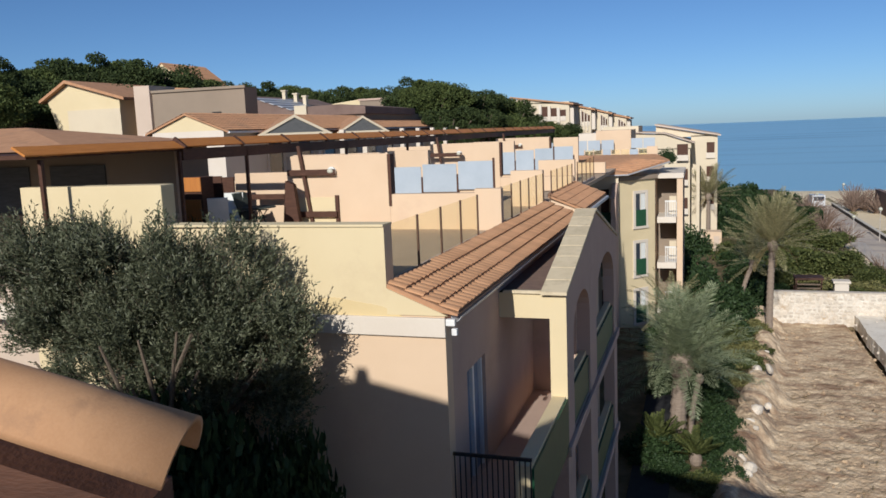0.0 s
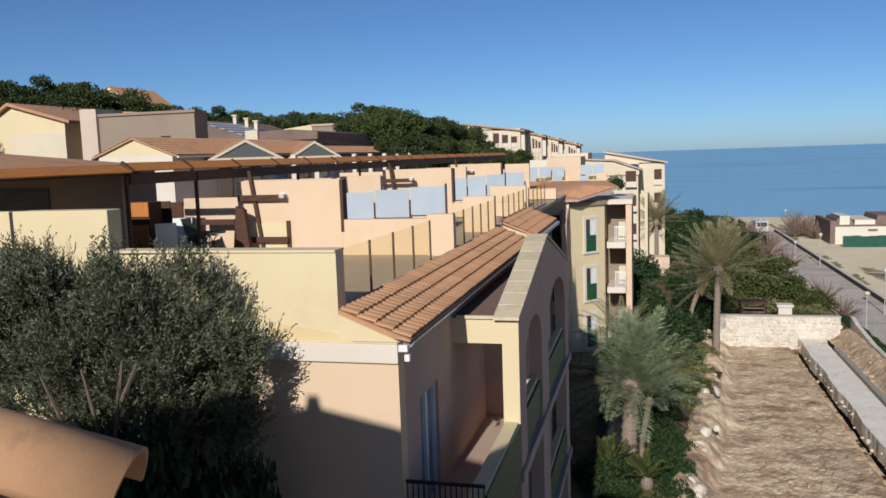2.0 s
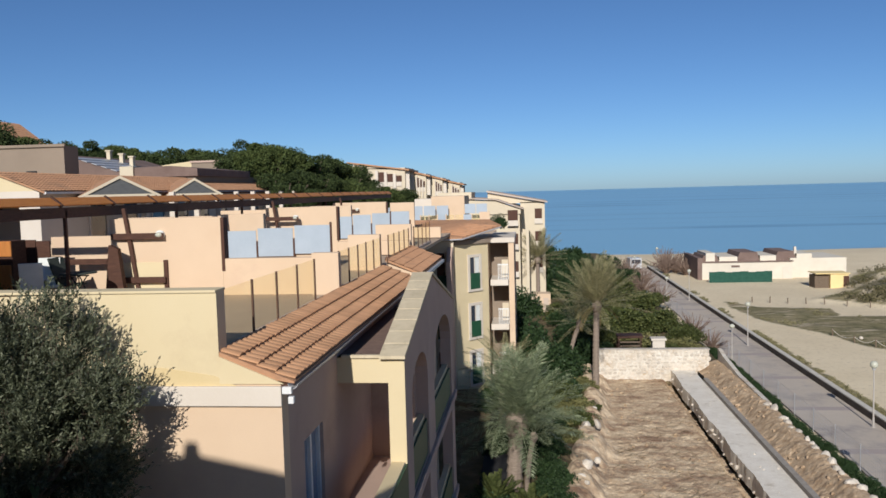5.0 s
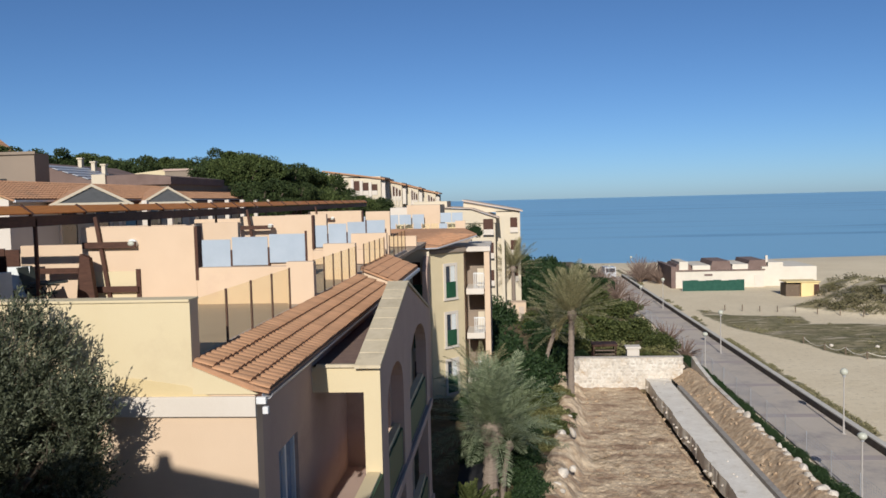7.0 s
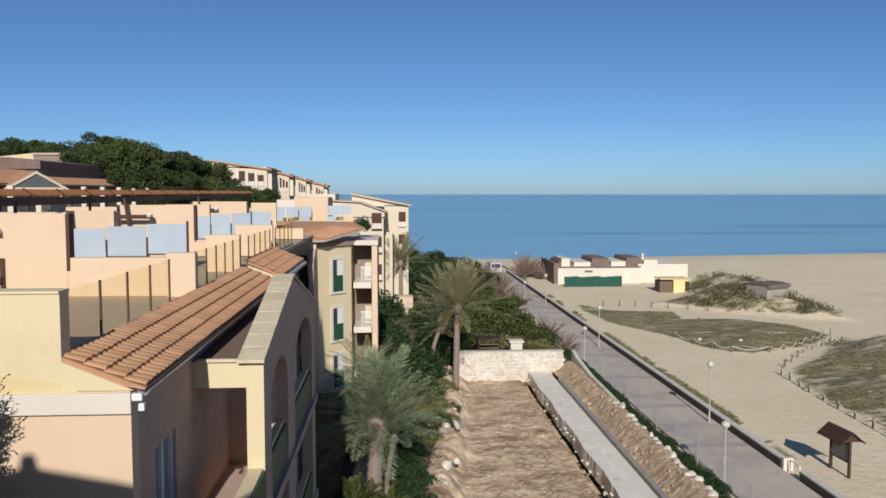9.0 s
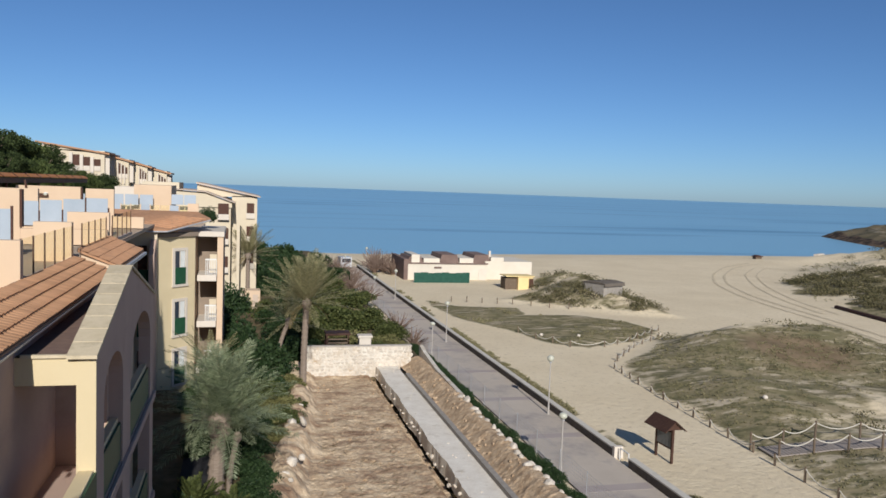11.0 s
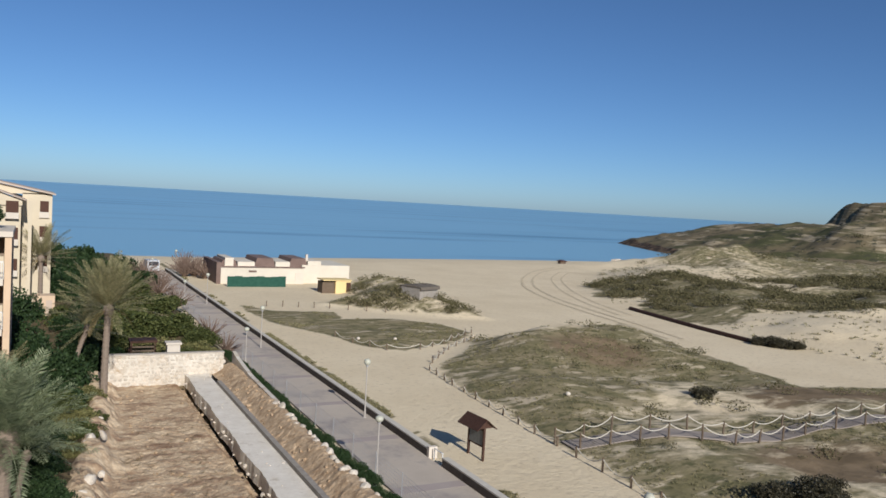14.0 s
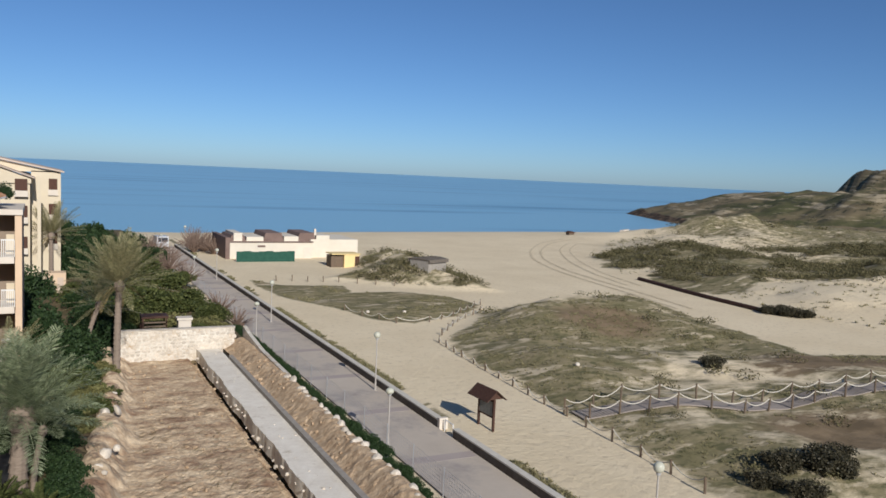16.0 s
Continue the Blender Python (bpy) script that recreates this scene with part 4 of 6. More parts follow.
for y0, y1, n in ((11.45, 16.6, 4), (18.8, 24.2, 5), (25.6, 30.0, 4), (31.4, 36.4, 4)):
    glass_rail(-4.55, y0, y1, 10.76, 11.64, n)
for k, (y, yb) in enumerate(((18.8, 19.05), (30.6, 30.85), (41.5, 41.75))):
    ob = tagged(new("wall_terrace_%d" % (k + 1)), "peach plastered dividing wall between roof terraces", "wall", kind="structure")
    part("high_wall", boxed(-10.25, -7.42, y, yb, 10.6, 12.52, 0.012), PINK, ob)
    part("low_wall", boxed(-7.42, -4.6, y, yb, 10.6, 11.5 if k == 0 else 11.15, 0.012), PINK, ob)
    part("end_post", boxed(-7.44, -7.36, y - 0.012, yb + 0.01, 11.2, 12.5), POSTSHADE, ob)
    if k == 0:
        part("front_pier", boxed(-5.15, -4.5, y - 0.25, y - 0.002, 10.62, 11.62, 0.012), PINK, ob)
        part("frame_panel", boxed(-9.95, -8.85, y - 0.03, y - 0.002, 10.6, 11.45), CREAM, ob)
        for x in (-10.05, -8.85):
            part("frame_post", boxed(x - 0.05, x + 0.05, y - 0.06, y - 0.004, 10.6, 11.5), POSTSHADE, ob)
    part("west_wall", boxed(-12.0 if k == 0 else -16.5, -10.25, y + 0.3, yb + 0.3, 10.6, 12.1 if k == 0 else 12.25, 0.012), PINK, ob)
    part("wall_bar", boxed(-11.3, -9.95, y - 0.08, y - 0.03, 11.42, 11.56, 0.006), POSTSHADE, ob)
for k, (x0, x1, y, h) in enumerate(((-10.4, -8.9, 26.3, 12.4), (-10.3, -6.3, 25.6, 11.1), (-5.6, -4.6, 24.4, 11.72), (-9.6, -5.3, 36.3, 10.95), (-12.0, -10.3, 25.6, 12.38), (-10.4, -8.2, 36.6, 12.45), (-6.0, -4.6, 31.0, 11.75), (-8.0, -6.6, 46.0, 12.4))):
    ob = tagged(new("wall_terrace_%d" % (k + 4)), "peach plastered terrace wall", "wall", kind="structure")
    part("panel", boxed(x0, x1, y, y + 0.25, 10.55, h, 0.012), PINK, ob)


def privacy_screen(x0, x1, y, z0, h, n, rise=0.0):
    ob = thing("privacy_screen", "frosted pale blue glass terrace screen on a low wall", "screen", (x0, y, z0), group="blue screens on the roof terraces")
    L = x1 - x0
    for k in range(n):
        part("pane", boxed(L * k / n + 0.03, L * (k + 1) / n - 0.03, -0.012, 0.012, rise * k, h + rise * k), PANEL, ob)
    for k in range(n + 1):
        part("post", boxed(L * k / n - 0.03, L * k / n + 0.03, -0.035, 0.035, -0.05, h * (1.02 if k % 3 == 0 else 0.55) + rise * k), POSTSHADE, ob)
    return ob


privacy_screen(-10.1, -6.4, 25.5, 10.95, 0.92, 3, 0.07)
privacy_screen(-8.95, -5.4, 36.2, 10.95, 1.0, 4, 0.06)
privacy_screen(-9.4, -7.9, 45.5, 11.2, 0.9, 2, 0.03)

# timber trellis bars on the dividing walls
for y, z0 in ((18.8, 10.6), (30.3, 10.6), (41.5, 10.6)):
    ob = thing("trellis", "dark brown timber post with two cross bars", "trellis", (-9.75, y - 0.06, z0), group="timber trellises on the terrace walls")
    part("post", boxed(-0.045, 0.045, -0.05, 0.04, 0, 2.2, 0.006), POSTSHADE, ob).matrix_basis = pose(0.22, 0, 0, 0, -8, 0)
    for z in (0.35, 1.42):
        part("bar", boxed(-0.42, 0.92, -0.09, -0.05, z, z + 0.15, 0.006), POSTSHADE, ob)
    bm = ball(bmesh.new(), (0, 0, 0), 0.1, 12, 0.7)
    bulb = thing("wall_light", "round white bulkhead lamp on the terrace wall", "wall lamp", (-8.95, y - 0.1, z0 + 1.52), group="bulkhead lamps")
    part("dome", bm, GLOBE, bulb, "", True)
    part("backplate", tube(bmesh.new(), (0, 0.02, 0), (0, 0.1, 0), 0.11, n=14), WHITEMETAL, bulb)

# ---- long pergola ----
pergola = thing("pergola", "long pergola of orange varnished timber on dark posts", "pergola", (-10.2, 0, 0))
part("beam", prism(bmesh.new(), [(0.02, 12.86), (0.05, 12.885), (-0.2, 13.03), (-0.23, 13.0)], "y", 10.2, 14.38), ORANGEWOOD, pergola)
ys = [14.4 + 2.25 * k for k in range(20)]
for k, y in enumerate(ys):
    part("beam", prism(bmesh.new(), [(0.02, 12.89), (0.05, 12.915), (-0.2, 13.08), (-0.23, 13.05)], "y", y + 0.03, y + 2.2), ORANGEWOOD, pergola)
    part("joint", prism(bmesh.new(), [(0.02, 12.85), (0.08, 12.91), (-0.18, 13.11), (-0.23, 13.05)], "y", y - 0.04, y + 0.03), POSTSHADE, pergola)
    part("under_beam", boxed(-0.16, -0.02, y, y + 2.25, 12.62, 12.855), POSTSHADE, pergola)
    part("rafter", boxed(-3.6, -0.1, y - 0.05, y + 0.05, 12.9, 13.04), POSTSHADE, pergola)
for y in (10.6, 14.3, 16.9, 22.6, 28.0, 34.0, 40.0, 46.0, 52.0):
    part("post", boxed(-0.09, -0.02, y - 0.035, y + 0.035, 10.6, 12.8, 0.006), POSTSHADE, pergola)
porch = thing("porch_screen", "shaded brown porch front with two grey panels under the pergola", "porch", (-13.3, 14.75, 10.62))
# Porch walls take a dark colour for the shade under the pergola.
part("back", boxed(-3.5, 2.6, 0, 0.12, 0, 2.2), SHADYTAUPE, porch)
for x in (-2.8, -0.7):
    part("panel", boxed(x, x + 1.5, -0.04, 0.0, 0.9, 1.95), SLATESHADE, porch)
part("awning", boxed(-4.0, 3.0, -4.4, 0.1, 2.2, 2.27), POSTSHADE, porch)
part("sill", boxed(-3.5, 2.6, -0.1, 0.0, 0.78, 0.86), SHADYTAUPE, porch)
ob = thing("timber_partition", "dark brown timber partition behind the terrace chairs", "partition", (-13.2, 18.1, 10.62))
for k in range(5):
    part("board", boxed(0.36 * k, 0.36 * k + 0.345, 0, 0.05, 0, 1.44 + 0.03 * (k % 2)), POSTSHADE, ob)


# ---- terrace furniture ----
def folding_chair(x, y, turn, fab):
    ob = thing("folding_chair", "pale canvas folding terrace chair with a dark frame", "chair", (x, y, 10.62), turn, group="folding chairs on the terrace")
    part("seat", boxed(-0.24, 0.24, -0.22, 0.22, 0.42, 0.46, 0.01), fab, ob)
    bm = prism(bmesh.new(), [(0.2, 0.46), (0.24, 0.46), (0.46, 1.06), (0.42, 1.07)], "x", -0.23, 0.23)
    part("backrest", bm, fab, ob)
    for sx in (-0.25, 0.25):
        part("leg", tube(bmesh.new(), (sx, -0.25, 0), (sx, 0.26, 0.62), 0.014, n=6), BLACK, ob)
        part("leg", tube(bmesh.new(), (sx, 0.28, 0), (sx, -0.22, 0.62), 0.014, n=6), BLACK, ob)
        part("armrest", boxed(sx - 0.025, sx + 0.025, -0.26, 0.22, 0.61, 0.64, 0.006), BLACK, ob)
    return ob


folding_chair(-11.0, 17.3, 25, FABRIC)
folding_chair(-10.85, 16.5, -150, FABRIC)
folding_chair(-10.6, 17.6, 80, DARKFABRIC)
ob = thing("wooden_cabinet", "orange-brown wooden storage cupboard on the terrace", "cupboard", (-12.15, 17.2, 10.62))
part("body", boxed(-0.4, 0.4, -0.02, 0.5, 0, 1.5, 0.01), POSTSHADE, ob)
part("door", boxed(-0.36, 0.36, -0.06, -0.02, 0.05, 0.95, 0.008), DOORWOOD, ob)
part("top_panel", boxed(-0.4, 0.4, -0.06, -0.02, 1.15, 1.5, 0.008), DOORWOOD, ob)
ob = thing("terrace_table", "dark round folding terrace table", "table", (-10.25, 17.3, 10.62))
part("tabletop", tube(bmesh.new(), (0, 0, 0.72), (0, 0, 0.75), 0.4, n=20), DARKFABRIC, ob)
for a in range(3):
    part("leg", tube(bmesh.new(), (0.3 * math.cos(a * 2.1), 0.3 * math.sin(a * 2.1), 0), (0, 0, 0.72), 0.015, n=6), BLACK, ob)
ob = thing("plant_pot", "small white plant pot with a dark green plant", "plant pot", (-11.45, 16.3, 10.62))
part("pot", tube(bmesh.new(), (0, 0, 0), (0, 0, 0.3), 0.11, 0.15, 14), WHITE, ob)
g = np.random.default_rng(3)
n = 160
d = rnd_dirs(g, n) * (1, 1, 0.8)
d[:, 2] = np.abs(d[:, 2])
quads("leaves", (0, 0, 0.32) + d * g.uniform(0.1, 0.4, (n, 1)), d * 0.09, np.cross(d, (0, 0, 1)) * 0.022, DARKSHRUB, ob)
ob = thing("folded_awning", "dark red-brown folded awning leaning on the terrace", "awning", (-9.9, 18.3, 10.62))
part("cloth", prism(bmesh.new(), [(-0.25, 0), (0.25, 0), (0.12, 1.2), (-0.1, 1.3)], "y", -0.08, 0.08), POSTSHADE, ob)


# ---- roofs and houses ----
def gable_house(name, label, x0, x1, y0, y1, z0, eave, ridge, axis="y", wall=PINK, over=0.35, end=None):
    """A house with a corrugated tile roof whose ridge runs along y or x."""
    ob = thing(name, label, "house")
    part("wall", boxed(x0, x1, y0, y1, z0, eave), wall, ob)
    if axis == "y":
        xm = (x0 + x1) / 2
        for y in (y0, y1 - 0.25):
            part("gable", prism(bmesh.new(), [(x0, eave), (x1, eave), (xm, ridge)], "y", y, y + 0.25), end or wall, ob)
        for s in (-1, 1):
            xe, ze = xm + s * ((x1 - x0) / 2 + over), eave - over * (ridge - eave) / ((x1 - x0) / 2)
            part("roof", corrugated((xe, ze), (xm, ridge), y0 - 0.12, y1 + 0.12, "y"), ROOFTILE, ob, "terracotta tiled roof slope")
            part("gutter", boxed(xe - 0.05, xe + 0.05, y0 - 0.1, y1 + 0.1, ze - 0.02, ze + 0.07), WHITEMETAL, ob)
    else:
        ym = (y0 + y1) / 2
        for x in (x0, x1 - 0.25):
            part("gable", prism(bmesh.new(), [(y0, eave), (y1, eave), (ym, ridge)], "x", x, x + 0.25), end or wall, ob)
        for s in (-1, 1):
            ye, ze = ym + s * ((y1 - y0) / 2 + over), eave - over * (ridge - eave) / ((y1 - y0) / 2)
            part("roof", corrugated((ye, ze), (ym, ridge), x0 - 0.12, x1 + 0.12, "x"), ROOFTILE, ob, "terracotta tiled roof slope")
    return ob


def corrugated(low, high, a, b, axis, pitch=0.25, rows=9):
    """A roof slope of waves and stepped courses, as one shell with thickness."""
    n = max(4, int((b - a) / pitch * 2))
    bm = bmesh.new()
    rows_v = []
    for k in range(rows * 2):
        f = ((k + 1) // 2) / rows
        lift = 0.03 if k % 2 == 0 else 0.0
        p, z = low[0] + (high[0] - low[0]) * f, low[1] + (high[1] - low[1]) * f + lift + 0.08
        row = []
        for i in range(n + 1):
            s = a + (b - a) * i / n
            zz = z + (0.045 if i % 2 else 0.0)
            row.append(bm.verts.new((p, s, zz) if axis == "y" else (s, p, zz)))
        rows_v.append(row)
    for r0, r1 in zip(rows_v, rows_v[1:]):
        for i in range(n):
            bm.faces.new((r0[i], r0[i + 1], r1[i + 1], r1[i]))
    q = [(low[0], low[1]), (high[0], high[1]), (high[0], high[1] + 0.075), (low[0], low[1] + 0.075)]
    prism(bm, q, "x" if axis == "x" else "y", a, b)
    return bm


# a tile roof step, then the second block
step = thing("apartment_building", "cream apartment wing with a small tiled roof above a balcony", "apartment block")
part("body", boxed(-9, -3.75, 24.5, 31.0, 0.5, 10.3), PINK, step)
part("set_back_wall", boxed(-9, -5.7, 31.0, 41.2, 0.5, 10.3), PINK, step)
part("roof", corrugated((-3.42, 10.34), (-4.6, 10.82), 25.2, 31.0, "y", 0.22, 4), ROOFTILE, step, "low tiled roof")
part("end_wall", prism(bmesh.new(), [(-3.7, 9.4), (-3.42, 9.9), (-3.42, 10.32), (-4.55, 10.75), (-4.55, 9.4)], "y", 25.2, 25.4), PINK, step)
part("gutter", boxed(-3.42, -3.32, 25.1, 31.0, 10.26, 10.36, 0.01), METAL, step)
part("bracket", boxed(-3.5, -3.3, 25.0, 25.1, 10.12, 10.25, 0.01), WHITEMETAL, step)
part("terrace_floor", boxed(-16, -4.6, 30, 56, 10.4, 10.55), TERRACE, step)
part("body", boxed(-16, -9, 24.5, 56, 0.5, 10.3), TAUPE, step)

far = thing("apartment_building", "cream apartment block with white framed windows and stacked balconies", "apartment block")
part("body", prism(bmesh.new(), [(-14, 46.6), (-4.42, 46.9), (-2.56, 49.0), (-2.56, 62), (-14, 62)], "z", 0.5, 9.9), PINK, far)
part("end_wall", boxed(-9, -4.42, 46.3, 46.6, 0.5, 10.1), STONECREAM, far, "sunlit pale end wall")
for z in (7.3, 4.4, 1.5):
    # No recess behind: a flat dark panel gives the opening's shade.
    loggia = part("loggia", boxed(-5.4, -4.95, 46.22, 46.29, z, z + 2.1), POSTSHADE, far, "flat panel dark as the shade in a balcony opening")
    part("green_rail", boxed(-5.4, -4.85, 46.05, 46.2, z, z + 0.8), GREEN, loggia, "green balustrade")
    part("balcony_sill", boxed(-5.45, -4.8, 46.0, 46.21, z - 0.14, z), WHITE, loggia)
part("side_fin", prism(bmesh.new(), [(45.0, 0.5), (46.3, 0.5), (46.3, 9.75), (46.1, 9.75), (45.0, 9.0)], "x", -4.72, -4.44), SHADEDPINK, far, "plastered fin with a sloping top")
corner = part("corner_wall", boxed(-0.3, 0.0, 0, 2.8, 0.5, 10.05), CREAM, far, "cream corner wall with tall windows")
corner.matrix_basis = pose(-4.42, 46.85, 0, 0, 0, -41.5)
part("cornice", boxed(-0.1, 0.16, -0.1, 2.9, 9.8, 10.05, 0.03), SHADYTAUPE, corner)


def win(parent, y0, y1, z0, z1):
    w = part("window", boxed(0.0, 0.02, y0, y1, z0, z1), DARKGLASS, parent)
    bm = boxed(-0.0, 0.07, y0 - 0.17, y0, z0 - 0.2, z1 + 0.17)
    box(bm, -0.0, 0.07, y1, y1 + 0.17, z0 - 0.2, z1 + 0.17)
    box(bm, -0.0, 0.07, y0, y1, z1, z1 + 0.17)
    box(bm, -0.0, 0.1, y0 - 0.2, y1 + 0.2, z0 - 0.2, z0 - 0.06)
    part("frame", bm, WHITE, w, "white painted surround")
    part("mullion", boxed(0.02, 0.04, (y0 + y1) / 2 - 0.03, (y0 + y1) / 2 + 0.03, z0, z1), WHITE, w)
    part("curtain", boxed(0.021, 0.026, (y0 + y1) / 2 + 0.05, y1 - 0.02, z0 + 0.9, z1), FABRIC, w)
    part("green_rail", boxed(0.03, 0.09, y0, y1, z0 - 0.05, z0 + 0.9), GREEN, w, "green balustrade")


for z in (7.15, 4.25, 1.4):
    win(corner, 1.2, 2.0, z, z + 1.85)
# tile roof over the corner, with a gutter along its rising edge
bm = bmesh.new()
F = [(-5.9, 45.4, 10.2), (-3.9, 46.3, 10.18), (-1.75, 49.4, 10.72), (-2.6, 51.6, 11.0), (-7.6, 51.6, 11.05), (-7.4, 46.4, 10.7)]
lo_v, hi_v = [bm.verts.new(p) for p in F], [bm.verts.new((p[0], p[1], p[2] + 0.12)) for p in F]
bm.faces.new(lo_v)
bm.faces.new(hi_v)
for i in range(6):
    bm.faces.new((lo_v[i], lo_v[(i + 1) % 6], hi_v[(i + 1) % 6], hi_v[i]))
part("roof", bm, ROOFTILE, far, "terracotta tile roof over the corner")
for k in range(1, 9):
    f = k / 9
    a, b = Vector(F[1]).lerp(Vector(F[2]), f), Vector(F[5]).lerp(Vector(F[4]), f)
    part("roll_tile", tube(bmesh.new(), a + Vector((0, 0, 0.12)), b + Vector((0, 0, 0.12)), 0.07, n=6), ROOFTILE, far)
part("gutter", tube(bmesh.new(), F[1], F[2], 0.045, n=8), METAL, far)
part("gutter", tube(bmesh.new(), F[0], F[1], 0.045, n=8), METAL, far)
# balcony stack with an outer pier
# Back wall coloured dark for the shade behind the balconies.
part("back_wall", boxed(-2.56, -1.0, 51.6, 51.9, 0.5, 9.9), SHADYTAUPE, far)
part("pier", boxed(-1.34, -1.0, 49.6, 49.9, 0.5, 10.0), PINK, far)
part("outer_wall", boxed(-1.2, -1.02, 49.9, 56, 0.5, 9.9), SHADEDPINK, far)
part("top_slab", boxed(-2.5, -0.95, 49.5, 56, 9.75, 10.05), WHITE, far)
for z in (1.7, 4.42, 7.15):
    part("balcony_slab", boxed(-2.45, -1.36, 49.0, 51.6, z, z + 0.36, 0.02), WHITE, far)
    rl = part("balcony_rail", boxed(-2.0, -1.36, 49.05, 49.1, z + 1.25, z + 1.32), WHITEMETAL, far)
    for k in range(7):
        part("bar", boxed(-1.98 + 0.1 * k, -1.945 + 0.1 * k, 49.06, 49.09, z + 0.36, z + 1.25), WHITEMETAL, rl)
    part("side_panel", boxed(-1.8, -1.4, 50.6, 50.7, z + 0.36, z + 1.45), STONECREAM, far)
# roof terrace on top of it
part("terrace_wall", boxed(-7.8, -2.6, 52, 52.25, 10.4, 11.0), PINK, far)
for k in range(9):
    x = -7.6 + 0.56 * k
    part("pane", boxed(x, x + 0.5, 52.03, 52.06, 11.0, 11.45), GLASS if k % 3 else PANEL, far)
    part("pane_post", boxed(x - 0.05, x, 52.0, 52.08, 11.0, 11.5), PINK, far)
part("terrace_back", boxed(-7.6, -2.7, 53.2, 53.4, 10.4, 11.3), CREAM, far)
part("penthouse", boxed(-6.45, -4.25, 53, 57, 10.2, 12.65), PINK, far)
part("white_box", boxed(-7.7, -6.5, 54, 57, 10.2, 12.5), WHITE, far)
for k in range(3):
    part("screen_pane", boxed(-7.75 + 0.85 * k, -6.98 + 0.85 * k, 52.5, 52.53, 11.4, 12.05), PANEL, far)
for k in range(2):
    part("screen_pane", boxed(-4.2 + 0.75 * k, -3.5 + 0.75 * k, 52.5, 52.53, 11.5, 12.12), PANEL, far)
part("corner_pier", boxed(-3.2, -2.55, 51.8, 52.0, 10.4, 11.6), PINK, far)

third = thing("apartment_building", "cream stepped apartment block with tiled gables and balconies", "apartment block")
part("body", boxed(-14, -1.0, 82, 96, 0.5, 11.0), STONECREAM, third)
part("gable", prism(bmesh.new(), [(-8.5, 10.5), (-0.9, 10.5), (-0.9, 11.0), (-3.4, 11.9), (-8.5, 12.2)], "y", 81.8, 82.2), STONECREAM, third)
part("roof_edge", prism(bmesh.new(), [(-0.6, 10.95), (-3.4, 11.95), (-8.6, 12.25), (-8.6, 12.33), (-3.4, 12.04), (-0.6, 11.03)], "y", 81.5, 92), TAUPE, third)
part("wing", boxed(-0.95, 1.6, 86, 98, 0.5, 11.6), STONECREAM, third)
part("wing_roof", prism(bmesh.new(), [(1.9, 11.5), (-4.5, 12.75), (-4.5, 12.9), (1.9, 11.63)], "y", 85.6, 98.2), TAUPE, third)
part("wing_gable", prism(bmesh.new(), [(1.6, 11.5), (-4.4, 11.5), (-4.4, 12.7)], "y", 86.0, 86.3), STONECREAM, third)
part("tower", boxed(-9.5, -6.0, 84, 90, 11.0, 12.8), STONECREAM, third)
for z in (4.2, 7.0, 9.4):
    # Shaded balcony recesses are flat dark panels on the wall.
    o = part("balcony", boxed(0.55, 1.3, 85.9, 85.99, z, z + 1.5), POSTSHADE, third)
    part("rail", boxed(0.5, 1.35, 85.8, 85.88, z - 0.1, z + 0.45), WHITE, o)
    o = part("balcony", boxed(-2.2, -1.2, 81.6, 81.79, z, z + 1.5), POSTSHADE, third)
    part("rail", boxed(-2.25, -1.15, 81.5, 81.58, z - 0.1, z + 0.45), WHITE, o)
part("pier", boxed(-0.4, -0.1, 81.0, 81.3, 0.5, 10.9), STONECREAM, third)

# row of houses up the slope
row = gable_house("row_house", "cream row house with tiled roof and dormer gables", -22.4, -18.9, 29.5, 59, 6, 13.42, 14.1, "y", WHITE, 0.3, CREAM)
for y, hw in ((32.3, 1.4), (39.9, 1.19)):
    # Solid dark fill stands for the shade inside an open gable.
    d = part("dormer", prism(bmesh.new(), [(-hw, 0), (hw, 0), (0, 0.7)], "y", 0, 3.2), SLATESHADE, row, "dormer gable filled dark grey for its shaded open inside")
    d.matrix_basis = pose(-17.07, y, 13.2, 0, 0, 37)
    for e in (-1, 1):
        part("dormer_roof", prism(bmesh.new(), [(0, 0.71), (e * (hw + 0.2), -0.1), (e * (hw + 0.2), -0.02), (0, 0.79)], "y", 0.02, 3.4), ROOFTILE, d)
        part("barge_board", prism(bmesh.new(), [(0, 0.68), (e * (hw + 0.24), -0.16), (e * (hw + 0.24), -0.04), (0, 0.8)], "y", -0.06, 0.0), STONECREAM, d)
    part("lintel", boxed(-hw, hw, -0.05, 0.0, -0.12, 0.02), STONECREAM, d)
for k in range(9):
    y = 33 + 2.9 * k
    o = part("window", boxed(-18.9, -18.86, y, y + 1.3, 11.2, 12.9), DARKGLASS, row)
    for e in (-0.12, 1.3):
        part("jamb", boxed(-18.9, -18.82, y + e, y + e + 0.12, 11.1, 13.0), WHITE, o)
    part("pillar", boxed(-17.45, -17.2, y + 1.8, y + 2.05, 11.3, 13.3), WHITE, row)
part("balcony_wall", boxed(-18.7, -17.2, 29.5, 59, 9, 11.3), PINK, row)
part("eave_beam", boxed(-18.6, -18.3, 33, 59, 13.2, 13.33), POSTSHADE, row)
low = thing("house", "low house with a brown hipped tile roof beside the pergola", "house")
part("wall", boxed(-26, -13.8, 15, 20.6, 8, 12.9), SHADYTAUPE, low)
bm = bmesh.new()
